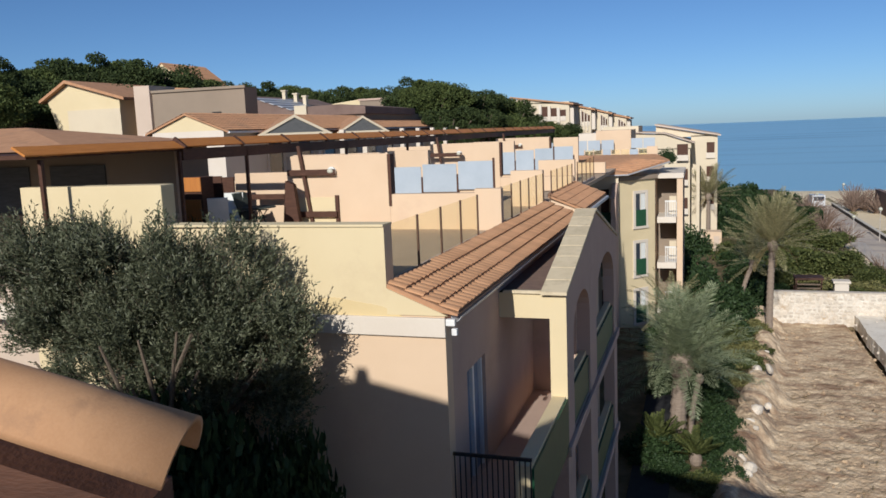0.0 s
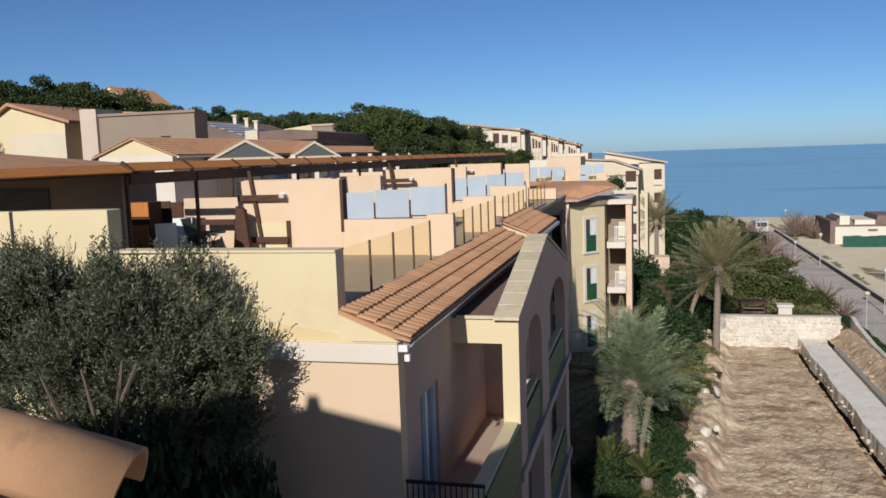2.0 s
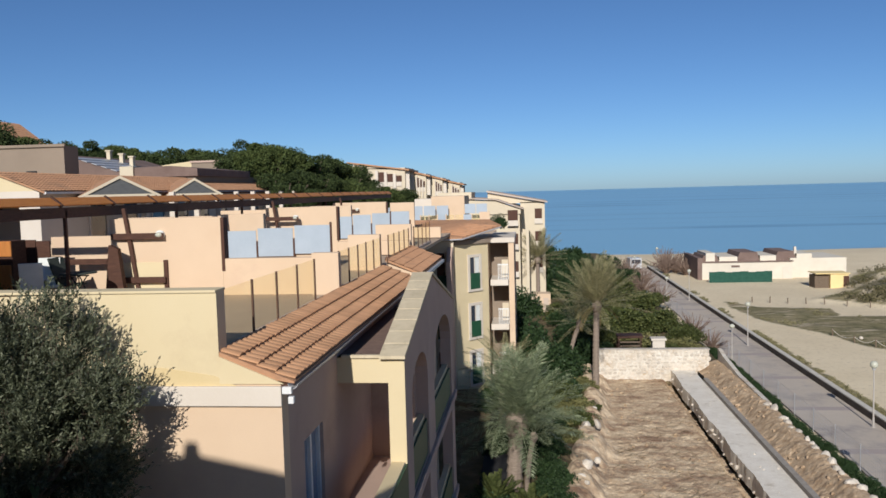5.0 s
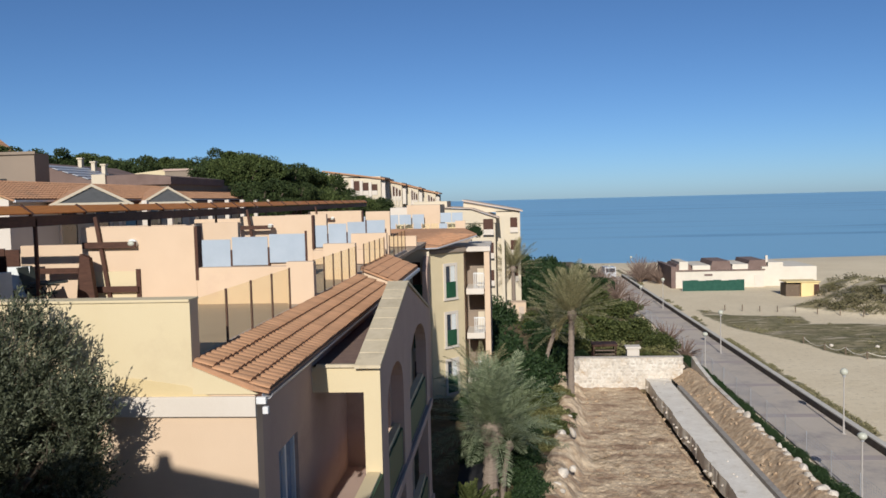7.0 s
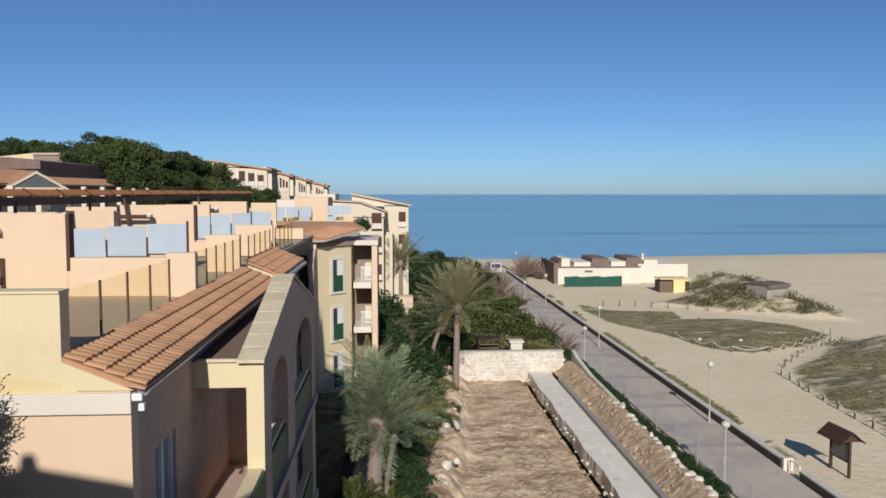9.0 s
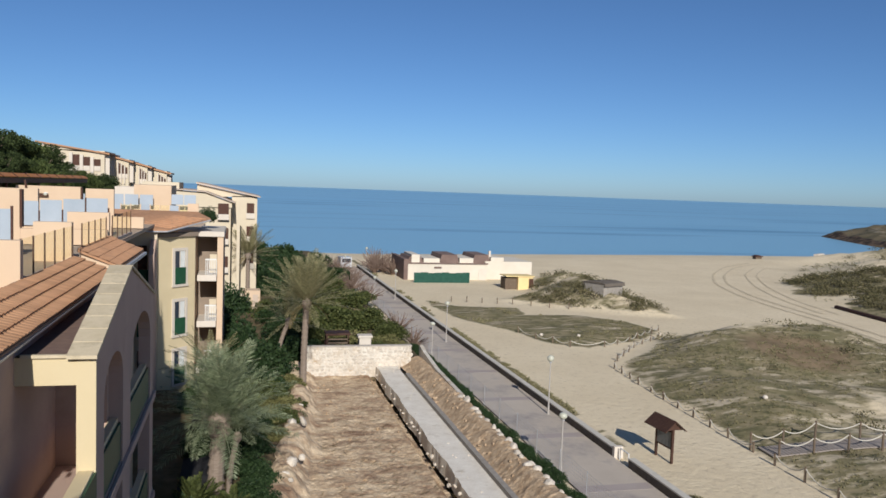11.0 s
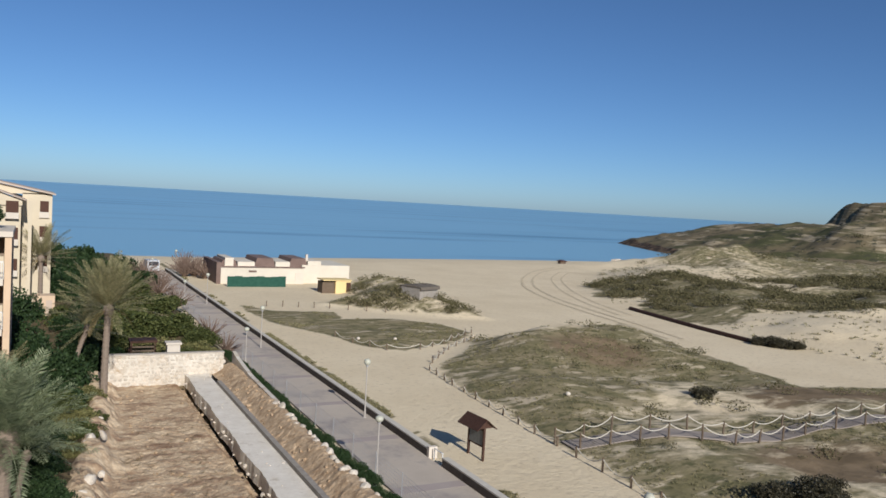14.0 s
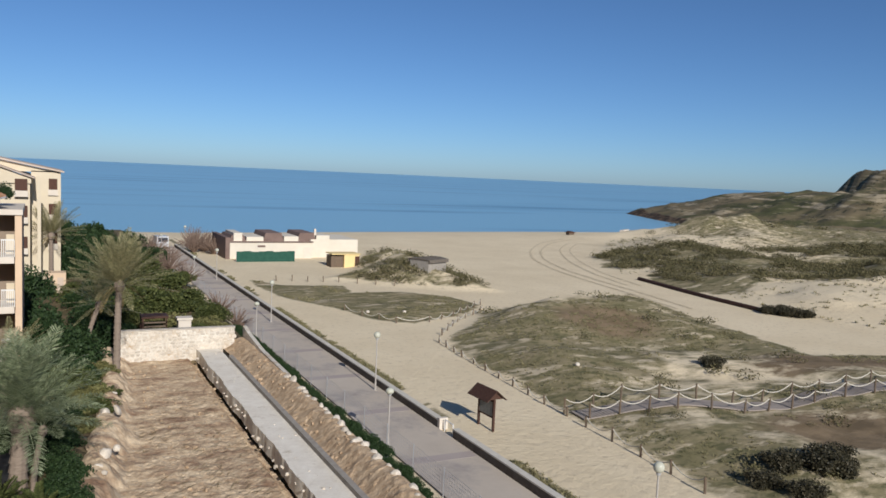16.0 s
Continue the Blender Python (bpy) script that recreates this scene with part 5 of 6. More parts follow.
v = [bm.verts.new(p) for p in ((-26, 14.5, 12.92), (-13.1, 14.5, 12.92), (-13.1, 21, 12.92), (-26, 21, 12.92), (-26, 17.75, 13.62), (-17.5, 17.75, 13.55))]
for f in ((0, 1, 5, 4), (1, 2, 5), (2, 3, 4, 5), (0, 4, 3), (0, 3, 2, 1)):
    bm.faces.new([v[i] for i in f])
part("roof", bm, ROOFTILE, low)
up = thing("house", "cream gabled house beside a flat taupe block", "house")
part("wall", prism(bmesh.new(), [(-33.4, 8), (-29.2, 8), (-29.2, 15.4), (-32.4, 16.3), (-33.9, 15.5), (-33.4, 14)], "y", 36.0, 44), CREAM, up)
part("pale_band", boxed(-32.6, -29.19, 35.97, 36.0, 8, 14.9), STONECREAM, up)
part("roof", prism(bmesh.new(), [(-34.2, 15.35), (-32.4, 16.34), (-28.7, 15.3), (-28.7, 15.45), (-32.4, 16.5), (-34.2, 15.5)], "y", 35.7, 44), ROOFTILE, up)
part("side_wall", boxed(-29.2, -27.8, 38, 44, 8, 15.2), SHADEDPINK, up)
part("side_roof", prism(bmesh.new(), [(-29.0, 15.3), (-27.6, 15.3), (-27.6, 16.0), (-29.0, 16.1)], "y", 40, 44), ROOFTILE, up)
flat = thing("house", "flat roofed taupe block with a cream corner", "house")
part("wall", boxed(-27.2, -21.7, 36.0, 37.2, 8, 15.6), SHADYTAUPE, flat)
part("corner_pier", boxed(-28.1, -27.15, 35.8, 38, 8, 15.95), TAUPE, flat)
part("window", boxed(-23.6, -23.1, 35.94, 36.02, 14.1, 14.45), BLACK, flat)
part("roof_edge", boxed(-27.2, -21.6, 35.9, 36.0, 15.55, 15.68), SHADYTAUPE, flat)
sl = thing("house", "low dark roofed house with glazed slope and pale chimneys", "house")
part("wall", boxed(-28.4, -20.0, 47, 58, 8, 14.35), SHADYTAUPE, sl)
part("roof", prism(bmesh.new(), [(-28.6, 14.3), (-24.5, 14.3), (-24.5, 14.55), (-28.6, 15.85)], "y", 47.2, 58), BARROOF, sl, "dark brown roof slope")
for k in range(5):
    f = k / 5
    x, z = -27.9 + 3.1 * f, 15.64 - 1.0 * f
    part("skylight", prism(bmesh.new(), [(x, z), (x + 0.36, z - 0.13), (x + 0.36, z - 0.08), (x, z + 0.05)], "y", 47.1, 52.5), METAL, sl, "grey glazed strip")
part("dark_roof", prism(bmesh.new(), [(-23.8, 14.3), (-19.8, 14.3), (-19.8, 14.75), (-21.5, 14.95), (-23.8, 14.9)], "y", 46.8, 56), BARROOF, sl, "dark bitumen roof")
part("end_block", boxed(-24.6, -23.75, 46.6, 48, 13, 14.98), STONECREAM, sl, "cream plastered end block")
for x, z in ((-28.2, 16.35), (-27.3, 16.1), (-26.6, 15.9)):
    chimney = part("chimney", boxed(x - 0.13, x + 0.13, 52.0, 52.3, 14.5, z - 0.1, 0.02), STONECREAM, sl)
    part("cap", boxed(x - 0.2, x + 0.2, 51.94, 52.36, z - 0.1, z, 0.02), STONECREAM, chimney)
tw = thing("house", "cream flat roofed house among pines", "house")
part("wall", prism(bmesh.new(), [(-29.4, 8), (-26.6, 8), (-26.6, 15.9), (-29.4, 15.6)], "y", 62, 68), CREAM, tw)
part("side_wall", boxed(-26.6, -24.4, 61.8, 67.9, 8, 15.75), SHADYTAUPE, tw)
part("roof_edge", boxed(-26.7, -24.3, 61.7, 68, 15.75, 15.9), SHADEDPINK, tw)
part("downpipe", boxed(-24.6, -24.5, 61.68, 61.78, 10, 15.0), WHITE, tw)
top = gable_house("villa", "tiled hilltop house showing above the trees", -58.5, -53, 76, 84, 15, 19.4, 21.5, "y", CREAM)
left_house = thing("house", "taupe flat roofed house with a white roof rail", "house")
part("wall", boxed(-42, -36.3, 32, 44, 8, 15.0), SHADYTAUPE, left_house)
rl = part("roof_rail", boxed(-42, -36.3, 32, 32.06, 15.9, 15.98), WHITEMETAL, left_house)
for k in range(18):
    part("bar", boxed(-41.9 + 0.32 * k, -41.85 + 0.32 * k, 32, 32.05, 15.0, 15.9), WHITEMETAL, rl)


def villa(x, y, z, w, d, h, roofh):
    ob = thing("villa", "cream terraced villa with a tiled roof on the hill", "villa", (x, y, z), group="villas along the hill")
    part("wall", boxed(0, w, 0, d, -6, h), STONECREAM, ob)
    part("gable", prism(bmesh.new(), [(0, h), (w, h - 0.3), (w * 0.1, h + roofh)], "y", 0, 0.3), STONECREAM, ob)
    part("roof", prism(bmesh.new(), [(-0.3, h + roofh), (w + 0.6, h - 0.45), (w + 0.6, h - 0.25), (-0.3, h + roofh + 0.2)], "y", -0.3, d), ROOFTILE, ob)
    for k in range(2):
        # Villa openings are flat panels with their shade as dark colour.
        o = part("loggia", boxed(w + 0.01, w + 0.05, 1 + k * d * 0.45, 1 + k * d * 0.45 + d * 0.35, h - 2.6, h - 0.7), POSTSHADE, ob)
        part("pier", boxed(w, w + 0.5, 0.6 + k * d * 0.45, 0.9 + k * d * 0.45, h - 3, h - 0.5), WHITE, o)
    for k in range(3):
        x = w * (0.52 + 0.16 * k)
        o = part("loggia", boxed(x, x + w * 0.1, -0.05, -0.01, h - 2.5, h - 0.55 - 0.25 * k), POSTSHADE, ob, "tall flat panel dark as the shade in an opening")
        part("rail", boxed(x, x + w * 0.1, -0.12, -0.06, h - 2.5, h - 1.9), WHITE, o)
        part("pier", boxed(x - w * 0.05, x, -0.35, 0, h - 3.2, h - 0.3 - 0.25 * k), WHITE, ob)
    return ob


villa(-24.2, 108, 13.4, 7.6, 9, 2.9, 0.75)
villa(-17.0, 113, 13.0, 2.6, 6, 2.5, 0.4)
villa(-14.3, 115, 12.4, 2.0, 5, 2.5, 0.3)
villa(-12.2, 117, 11.6, 2.2, 5, 2.6, 0.3)


# ---- trees and shrubs ----
def limb(bm, p, q, r0, r1, n=7):
    return tube(bm, p, q, r0, r1, n, False)


def clump_cloud(rng, centres, radii, per, leaf, flat=0.75):
    """Leaves on the shells of many small balls."""
    c, a, w = [], [], []
    for ctr, rad in zip(centres, radii):
        d = rnd_dirs(rng, per)
        pos = np.asarray(ctr) + d * rad * rng.uniform(0.55, 1.05, (per, 1)) * (1, 1, flat)
        ax = unit(rnd_dirs(rng, per) + 0.6 * d)
        s = leaf * rng.uniform(0.6, 1.3, (per, 1))
        c.append(pos)
        a.append(ax * s)
        w.append(unit(np.cross(ax, rnd_dirs(rng, per))) * s * 0.55)
    return np.concatenate(c), np.concatenate(a), np.concatenate(w)


def olive_tree(at, seed=1):
    ob = thing("olive_tree", "bushy olive tree with silvery leaves and several stems", "tree", at)
    g = np.random.default_rng(seed)
    bm = bmesh.new()
    for k in range(8):
        a = k * 0.8 + g.uniform(-0.3, 0.3)
        p = Vector((0.2 * math.cos(a), 0.2 * math.sin(a), 0))
        q = p + Vector((0.95 * math.cos(a), 0.6 * math.sin(a), 2.9 + g.uniform(-0.3, 0.4)))
        limb(bm, p, q, 0.1, 0.07)
        limb(bm, p - Vector((0, 0, 2.6)), p, 0.13, 0.1)
        for j in range(5):
            b = a + g.uniform(-1.1, 1.1)
            e = q + Vector((g.uniform(0.6, 1.6) * math.cos(b), g.uniform(0.3, 0.8) * math.sin(b), g.uniform(0.6, 1.9)))
            limb(bm, q, e, 0.055, 0.018, 6)
    part("trunk", bm, BARK, ob)
    # tufts on the outside of a broad crown, with gaps between them
    m, n = 150, 12000
    up = np.linspace(0.98, -0.62, m)
    turn = np.arange(m) * 2.39996
    hub_d = unit(np.stack([np.sqrt(1 - up ** 2) * np.cos(turn), np.sqrt(1 - up ** 2) * np.sin(turn), up], 1) + 0.2 * rnd_dirs(g, m))
    hub = np.array((0, 0, 4.4)) + hub_d * (2.72, 0.72, 1.7) * g.uniform(0.5, 1.06, (m, 1))
    hub[:, 2] += 0.3 * np.clip(-hub[:, 0], 0, 1.8) + 0.16 * np.sin(4.3 * hub[:, 0] + 0.6) * np.clip(hub_d[:, 2], 0, 1)
    pick = g.integers(m, size=n)
    inner = rnd_dirs(g, n) * g.uniform(0.0, 1.0, (n, 1)) ** 0.6
    root = hub[pick] + inner * g.uniform(0.14, 0.38, m)[pick][:, None]
    way = unit(hub_d[pick] * (0.6, 0.6, 0.3) + inner * 0.7 + rnd_dirs(g, n) * 0.35 + np.array((0, 0, 0.8)))
    ln = g.uniform(0.16, 0.46, n)
    c, a, w = [], [], []
    for k in range(14):
        f = (k + 0.5) / 14
        ax = unit(way * 0.9 + rnd_dirs(g, n) * 0.8)
        size = g.uniform(0.024, 0.046, (n, 1))
        c.append(root + way * (ln * f)[:, None] + ax * size)
        a.append(ax * size)
        w.append(unit(np.cross(ax, rnd_dirs(g, n))) * size * 0.3)
    quads("crown", np.concatenate(c), np.concatenate(a), np.concatenate(w), OLIVELEAF, ob)
    bm = bmesh.new()
    for k in range(0, n, 8):
        p = Vector(root[k])
        limb(bm, p, p + Vector(way[k]) * ln[k], 0.006, 0.002, 3)
    tagged(part("twig_mass", bm, BARK, ob), kind="stuff")
    return ob


olive_tree((-8.1, 10.1, 5.5))


def palm_frond(seed, length, droop, material, leaf=0.42, wide=0.022):
    g = np.random.default_rng(seed)
    n = 34
    s = np.linspace(0, 1, n + 1)
    mid = np.stack([0 * s, length * (s - 0.12 * droop * s ** 2), length * (0.10 * s - droop * 0.42 * s ** 2.2)], 1)
    v, f = [], []
    for k in range(n):
        p, q = mid[k], mid[k + 1]
        t = 0.02 * (1 - 0.8 * s[k])
        b = len(v)
        v += [p + (t, 0, 0), q + (t, 0, 0), q - (t, 0, 0), p - (t, 0, 0)]
        f.append((b, b + 1, b + 2, b + 3))
        if s[k] < 0.12:
            continue
        fw = unit((q - p)[None])[0]
        for side in (-1, 1):
            for j in range(2):
                L = leaf * (math.sin(math.pi * min(1, 0.15 + 0.85 * s[k])) ** 0.6 + 0.15) * g.uniform(0.85, 1.15)
                way = unit((np.array((side * 1.0, 0, 0)) + fw * g.uniform(0.6, 0.95) + np.array((0, 0, g.uniform(-0.05, 0.45))))[None])[0]
                o = p + (q - p) * (j * 0.5 + g.uniform(0, 0.3))
                m1 = o + way * L * 0.55
                tip = o + way * L - np.array((0, 0, 0.12 * L))
                wv = fw * wide * g.uniform(0.8, 1.3)
                b = len(v)
                v += [o, m1 + wv, tip, m1 - wv]
                f.append((b, b + 1, b + 2, b + 3))
    me = bpy.data.meshes.new("frond")
    me.from_pydata([tuple(map(float, p)) for p in v], [], f)
    me.materials.append(material)
    return me


def palm(at, trunk_h, r0, r1, fronds, n, label, lean=0.0, lo=-35, hi=80, dead=None, seed=1, scale=1.0):
    ob = thing("palm_tree", label, "palm tree", at)
    g = np.random.default_rng(seed)
    bm = bmesh.new()
    rings = max(8, int(trunk_h / 0.16))
    for k in range(rings):
        f0, f1 = k / rings, (k + 1) / rings
        r = (r0 + (r1 - r0) * f0) * (1.0 + 0.10 * (k % 2))
        limb(bm, (lean * f0 ** 2, 0, trunk_h * f0), (lean * f1 ** 2, 0, trunk_h * f1 + 0.01), r * 1.06, r * 0.92, 10)
    part("trunk", bm, PALMBARK, ob)
    part("boot", ball(bmesh.new(), (lean, 0, trunk_h + 0.05), r1 * 1.9, 12, 1.3), PALMBARK, ob)
    for k in range(n):
        el = lo + (hi - lo) * ((k + 0.5) / n) ** 0.62
        az = k * 137.5 + g.uniform(-8, 8)
        me = fronds[g.integers(len(fronds))] if not (dead and el < lo + 18) else dead
        o = new("frond", me)
        o.parent = ob
        o.matrix_basis = pose(lean, 0, trunk_h + 0.15, 0, 0, az) @ pose(0, 0, 0, el, g.uniform(-15, 15), 0) @ Matrix.Scale(scale * g.uniform(0.85, 1.1), 4)
    return ob


DATE = [palm_frond(k, 4.1, d, PALMLEAF, 0.44) for k, d in ((1, 0.1), (2, 0.25), (3, 0.5))]
DEAD = palm_frond(9, 2.6, 1.1, DRYLEAF, 0.35)
GREY = [palm_frond(k, 3.3, d, BLUEPALM, 0.5, 0.016) for k, d in ((4, 0.3), (5, 0.55), (6, 0.8))]
palm((3.9, 49.9, 0.8), 4.8, 0.2, 0.165, DATE, 82, "tall date palm with a slim bare trunk and full crown", 0.1, -32, 88, DEAD, 2, 0.8)
palm((-0.8, 31.9, 0.8), 2.7, 0.3, 0.26, GREY, 76, "bushy grey-green palm with a stout ragged trunk", 0.12, -30, 88, None, 3, 0.98)
palm((-0.3, 31.6, 0.8), 2.3, 0.1, 0.09, GREY, 16, "thin young palm stem beside the stout palm", 0.3, -20, 70, None, 4, 0.62)
SPIKY = [palm_frond(k, 3.2, d, SHRUBLEAF, 0.5, 0.05) for k, d in ((14, 0.35), (15, 0.7))]
palm((-1.45, 29.3, 0.85), 0.25, 0.14, 0.14, SPIKY, 26, "low bright green spiky garden plant", 0.0, 10, 85, None, 8, 0.42)
palm((-0.1, 28.6, 0.85), 0.2, 0.12, 0.12, SPIKY, 20, "low bright green spiky garden plant", 0.0, 10, 85, None, 9, 0.36)
palm((0.75, 85, 0.8), 4.6, 0.22, 0.18, DATE, 40, "distant palm in the garden", 0.0, -45, 80, DEAD, 5, 0.9)
palm((-1.6, 41.0, 0.8), 2.8, 0.2, 0.18, DATE, 26, "small leaning palm against the shaded garden", 0.3, -30, 60, None, 6, 0.62)
palm((2.4, 53, 0.8), 3.2, 0.14, 0.12, DATE, 24, "slim palm half hidden behind the tall one", 0.7, -50, 70, DEAD, 7, 0.7)


def shrub_mesh(seed, material, name="foliage", balls=36, per=210, leaf=0.05):
    g = np.random.default_rng(seed)
    d = rnd_dirs(g, balls)
    d[:, 2] = np.abs(d[:, 2]) * 0.8
    c, a, w = clump_cloud(g, d * g.uniform(0.3, 0.85, (balls, 1)) + (0, 0, 0.1), g.uniform(0.22, 0.42, balls), per, leaf)
    ob = quads(name, c, a, w, material)
    me = ob.data
    bpy.data.objects.remove(ob)
    return me


SHRUBS = [shrub_mesh(k, m) for k, m in ((1, SHRUBLEAF), (2, SHRUBLEAF), (3, DARKSHRUB), (4, DARKSHRUB), (5, DUNEBUSH), (6, YELLOWLEAF))]


def shrub(x, y, s, kind, h=1.0, z=None, group="garden shrubs"):
    ob = new("shrub", SHRUBS[kind])
    zz = float(ground_at(x, y)) if z is None else z
    ob.matrix_basis = Matrix.LocRotScale((x, y, zz - 0.05), Euler((0, 0, x * 3 + y)), (s, s, s * h))
    return tagged(ob, "pale yellow-green drooping garden shrub" if kind == 5 else "dense dark green garden shrub" if kind > 1 else "bright green garden shrub", "shrub", group)


g = np.random.default_rng(12)
for y in np.arange(20, 62, 1.25):
    shrub(13.45 + g.uniform(-0.15, 0.15), y, g.uniform(0.4, 0.66), 3, 1.0, 0.35, "hedge shrubs along the fence")
for x, y, s, k, h in [(-1.6, 29, 1.3, 3, 0.9), (-1.2, 37, 1.4, 3, 0.8), (-1.6, 44, 1.6, 3, 1.1), (1.7, 47.5, 1.3, 2, 1.0), (0.6, 33.8, 0.9, 2, 1.1), (0.9, 32.4, 0.9, 2, 1.0), (0.5, 31.0, 0.9, 2, 1.0), (1.0, 30.0, 0.8, 2, 1.0), (0.3, 29.6, 0.8, 3, 0.9), (0.9, 27.8, 0.9, 2, 0.9), (0.2, 26.6, 0.9, 0, 0.8), (-1.0, 27.4, 0.9, 3, 0.8), (1.0, 41.0, 1.3, 5, 0.8), (2.1, 43.4, 1.2, 5, 0.7), (1.5, 38.6, 1.0, 5, 0.6), (0.4, 36.5, 1.2, 2, 1.0), (-0.4, 47, 1.6, 2, 1.1), (1.2, 45, 1.7, 0, 1.0), (0.6, 40, 1.3, 2, 1.0), (2.2, 41.5, 1.2, 0, 0.7),
                      (1.6, 52, 2.0, 2, 1.2), (0.0, 55, 2.2, 2, 1.2), (2.8, 56, 2.0, 3, 1.1), (-0.8, 62, 2.2, 2, 1.2),
                      (5.5, 62, 2.2, 0, 1.0), (8.0, 60, 2.1, 5, 0.75), (10.6, 59.5, 1.8, 5, 0.65), (7.0, 68, 2.6, 0, 1.0), (10.2, 68, 2.4, 1, 0.9), (4.0, 70, 2.6, 2, 1.0), (12.0, 64, 1.6, 1, 0.9), (3.4, 64, 1.8, 3, 1.0),
                      (6, 78, 2.8, 0, 1.0), (9.5, 80, 2.6, 1, 0.9), (2.5, 90, 2.8, 2, 1.0), (5, 96, 3.0, 2, 1.0), (9, 92, 2.8, 0, 0.9), (12, 84, 2.0, 1, 0.8), (-1, 78, 2.4, 2, 1.2), (3.0, 74, 2.2, 1, 0.9),
                      (1, 104, 3.0, 3, 1.3), (4, 110, 3.2, 2, 1.2), (8, 108, 3.0, 2, 1.0), (12, 104, 2.2, 3, 0.9), (11, 118, 2.6, 2, 1.0), (6, 124, 3.2, 3, 1.1), (2, 122, 3.4, 3, 1.2), (0, 40, 0.9, 1, 0.7),
                      (9.6, 57.6, 1.2, 1, 0.9), (4.9, 57.5, 1.3, 3, 1.0), (2.9, 48.5, 1.1, 5, 0.7), (3.0, 44, 0.9, 0, 0.6), (-2.5, 64, 2.0, 3, 1.4), (-3.0, 72, 2.4, 3, 1.4)]:
    shrub(x, y, s, k, h)
for y in np.arange(34, 58, 3.3):
    shrub(-17.8 + g.uniform(-0.15, 0.15), y, g.uniform(0.45, 0.75), 3, 0.9, 11.28, "planters on the row house balconies")


for x, y, w, z, h in ((-8.3, 9.5, 1.4, 6.2, 2.6), (-6.9, 9.6, 1.35, 6.2, 2.8), (-5.8, 9.9, 0.95, 6.2, 3.2)):
    shrub(x, y, w, 3, h, z, "shaded shrubs under the olive tree")
shrub(-2.1, 52.6, 0.75, 2, 1.2, 10.6, "roof terrace plants")


def bare_bush(x, y, s, seed, z=None):
    ob = thing("bare_bush", "leafless brown shrub of fine twigs", "shrub", (x, y, float(ground_at(x, y)) if z is None else z), group="bare shrubs")
    q = np.random.default_rng(seed)
    bm = bmesh.new()
    for k in range(70):
        a, e = q.uniform(0, 6.28), q.uniform(0.5, 1.4)
        p = Vector((0, 0, 0))
        for j in range(3):
            d = Vector((math.cos(a) * math.cos(e), math.sin(a) * math.cos(e), math.sin(e))) * s * q.uniform(0.3, 0.45)
            limb(bm, p, p + d, 0.03 * s * (1 - j * 0.28), 0.02 * s * (1 - j * 0.3), 4)
            p, a, e = p + d, a + q.uniform(-0.6, 0.6), e + q.uniform(-0.4, 0.25)
    part("branching", bm, BARETWIG, ob)


for k, (x, y, s) in enumerate(((19.8, 121, 2.6), (21.4, 122, 2.8), (20.6, 126, 3.0), (22.2, 118.5, 2.2), (13.7, 70, 1.8), (13.9, 64, 1.5), (13.2, 86, 2.2), (13.5, 99, 2.4), (14.0, 108, 2.2), (13.4, 114, 2.6))):
    bare_bush(x, y, s, 40 + k)


def pine(seed, leaf):
    ob = thing("pine_tree", "dark green umbrella pine on the hill", "tree", group="pines on the hill")
    q = np.random.default_rng(seed)
    bm = bmesh.new()
    limb(bm, (0, 0, -2), (0.2, 0, 3.4), 0.28, 0.2, 9)
    ctr = []
    for k in range(9):
        a = k * 2.4
        p = Vector((1.7 * math.cos(a) * q.uniform(0.5, 1.2), 1.7 * math.sin(a) * q.uniform(0.5, 1.2), q.uniform(4.2, 5.8)))
        limb(bm, (0.2, 0, q.uniform(2.2, 3.4)), p, 0.11, 0.04, 6)
    part("trunk", bm, BARK, ob)
    m = 46
    d = rnd_dirs(q, m)
    c0 = np.array((0.2, 0, 4.6)) + d * (2.8, 2.8, 1.5) * q.uniform(0.45, 1.05, (m, 1))
    c, a, w = clump_cloud(q, c0, q.uniform(0.5, 1.0, m), 430, 0.085, 0.6)
    quads("crown", c, a, w, leaf, ob)
    return ob


pines = [pine(1, PINELEAF), pine(2, PINELEAF), pine(3, LIGHTPINE)]
# bearing to the left in degrees, distance, height of the treetop seen in degrees
g = np.random.default_rng(30)
spots = []
for b, d, e in ((49, 52, 6.1), (46, 55, 5.7), (44, 60, 5.2), (42, 62, 5.8), (40.5, 60, 6.0), (38.5, 62, 5.7), (37, 60, 5.6), (35.5, 64, 5.0), (34, 66, 4.4), (31.5, 74, 4.1), (29.8, 72, 4.0), (28.2, 76, 3.8),
                (26.2, 76, 3.4), (24.6, 74, 3.6), (22.8, 78, 3.5), (21.3, 76, 3.1), (19.6, 68, 4.0), (18.4, 66, 3.9), (17.0, 68, 3.6), (15.8, 72, 3.2), (14.2, 76, 2.8), (12.9, 84, 2.2), (15.0, 62, 1.7), (13.4, 66, 1.3),
                (17.0, 60, 2.0), (11.5, 78, 0.9), (10.2, 84, 0.6), (9.0, 90, 0.4), (44.5, 70, 5.0), (47.5, 48, 4.8), (41, 52, 4.4), (33, 80, 4.2), (27, 86, 3.6), (23.5, 88, 3.3), (20.3, 84, 3.4)):
    spots.append((-d * math.sin(radians(b)), d * math.cos(radians(b)), 13 + d * math.tan(radians(e))))
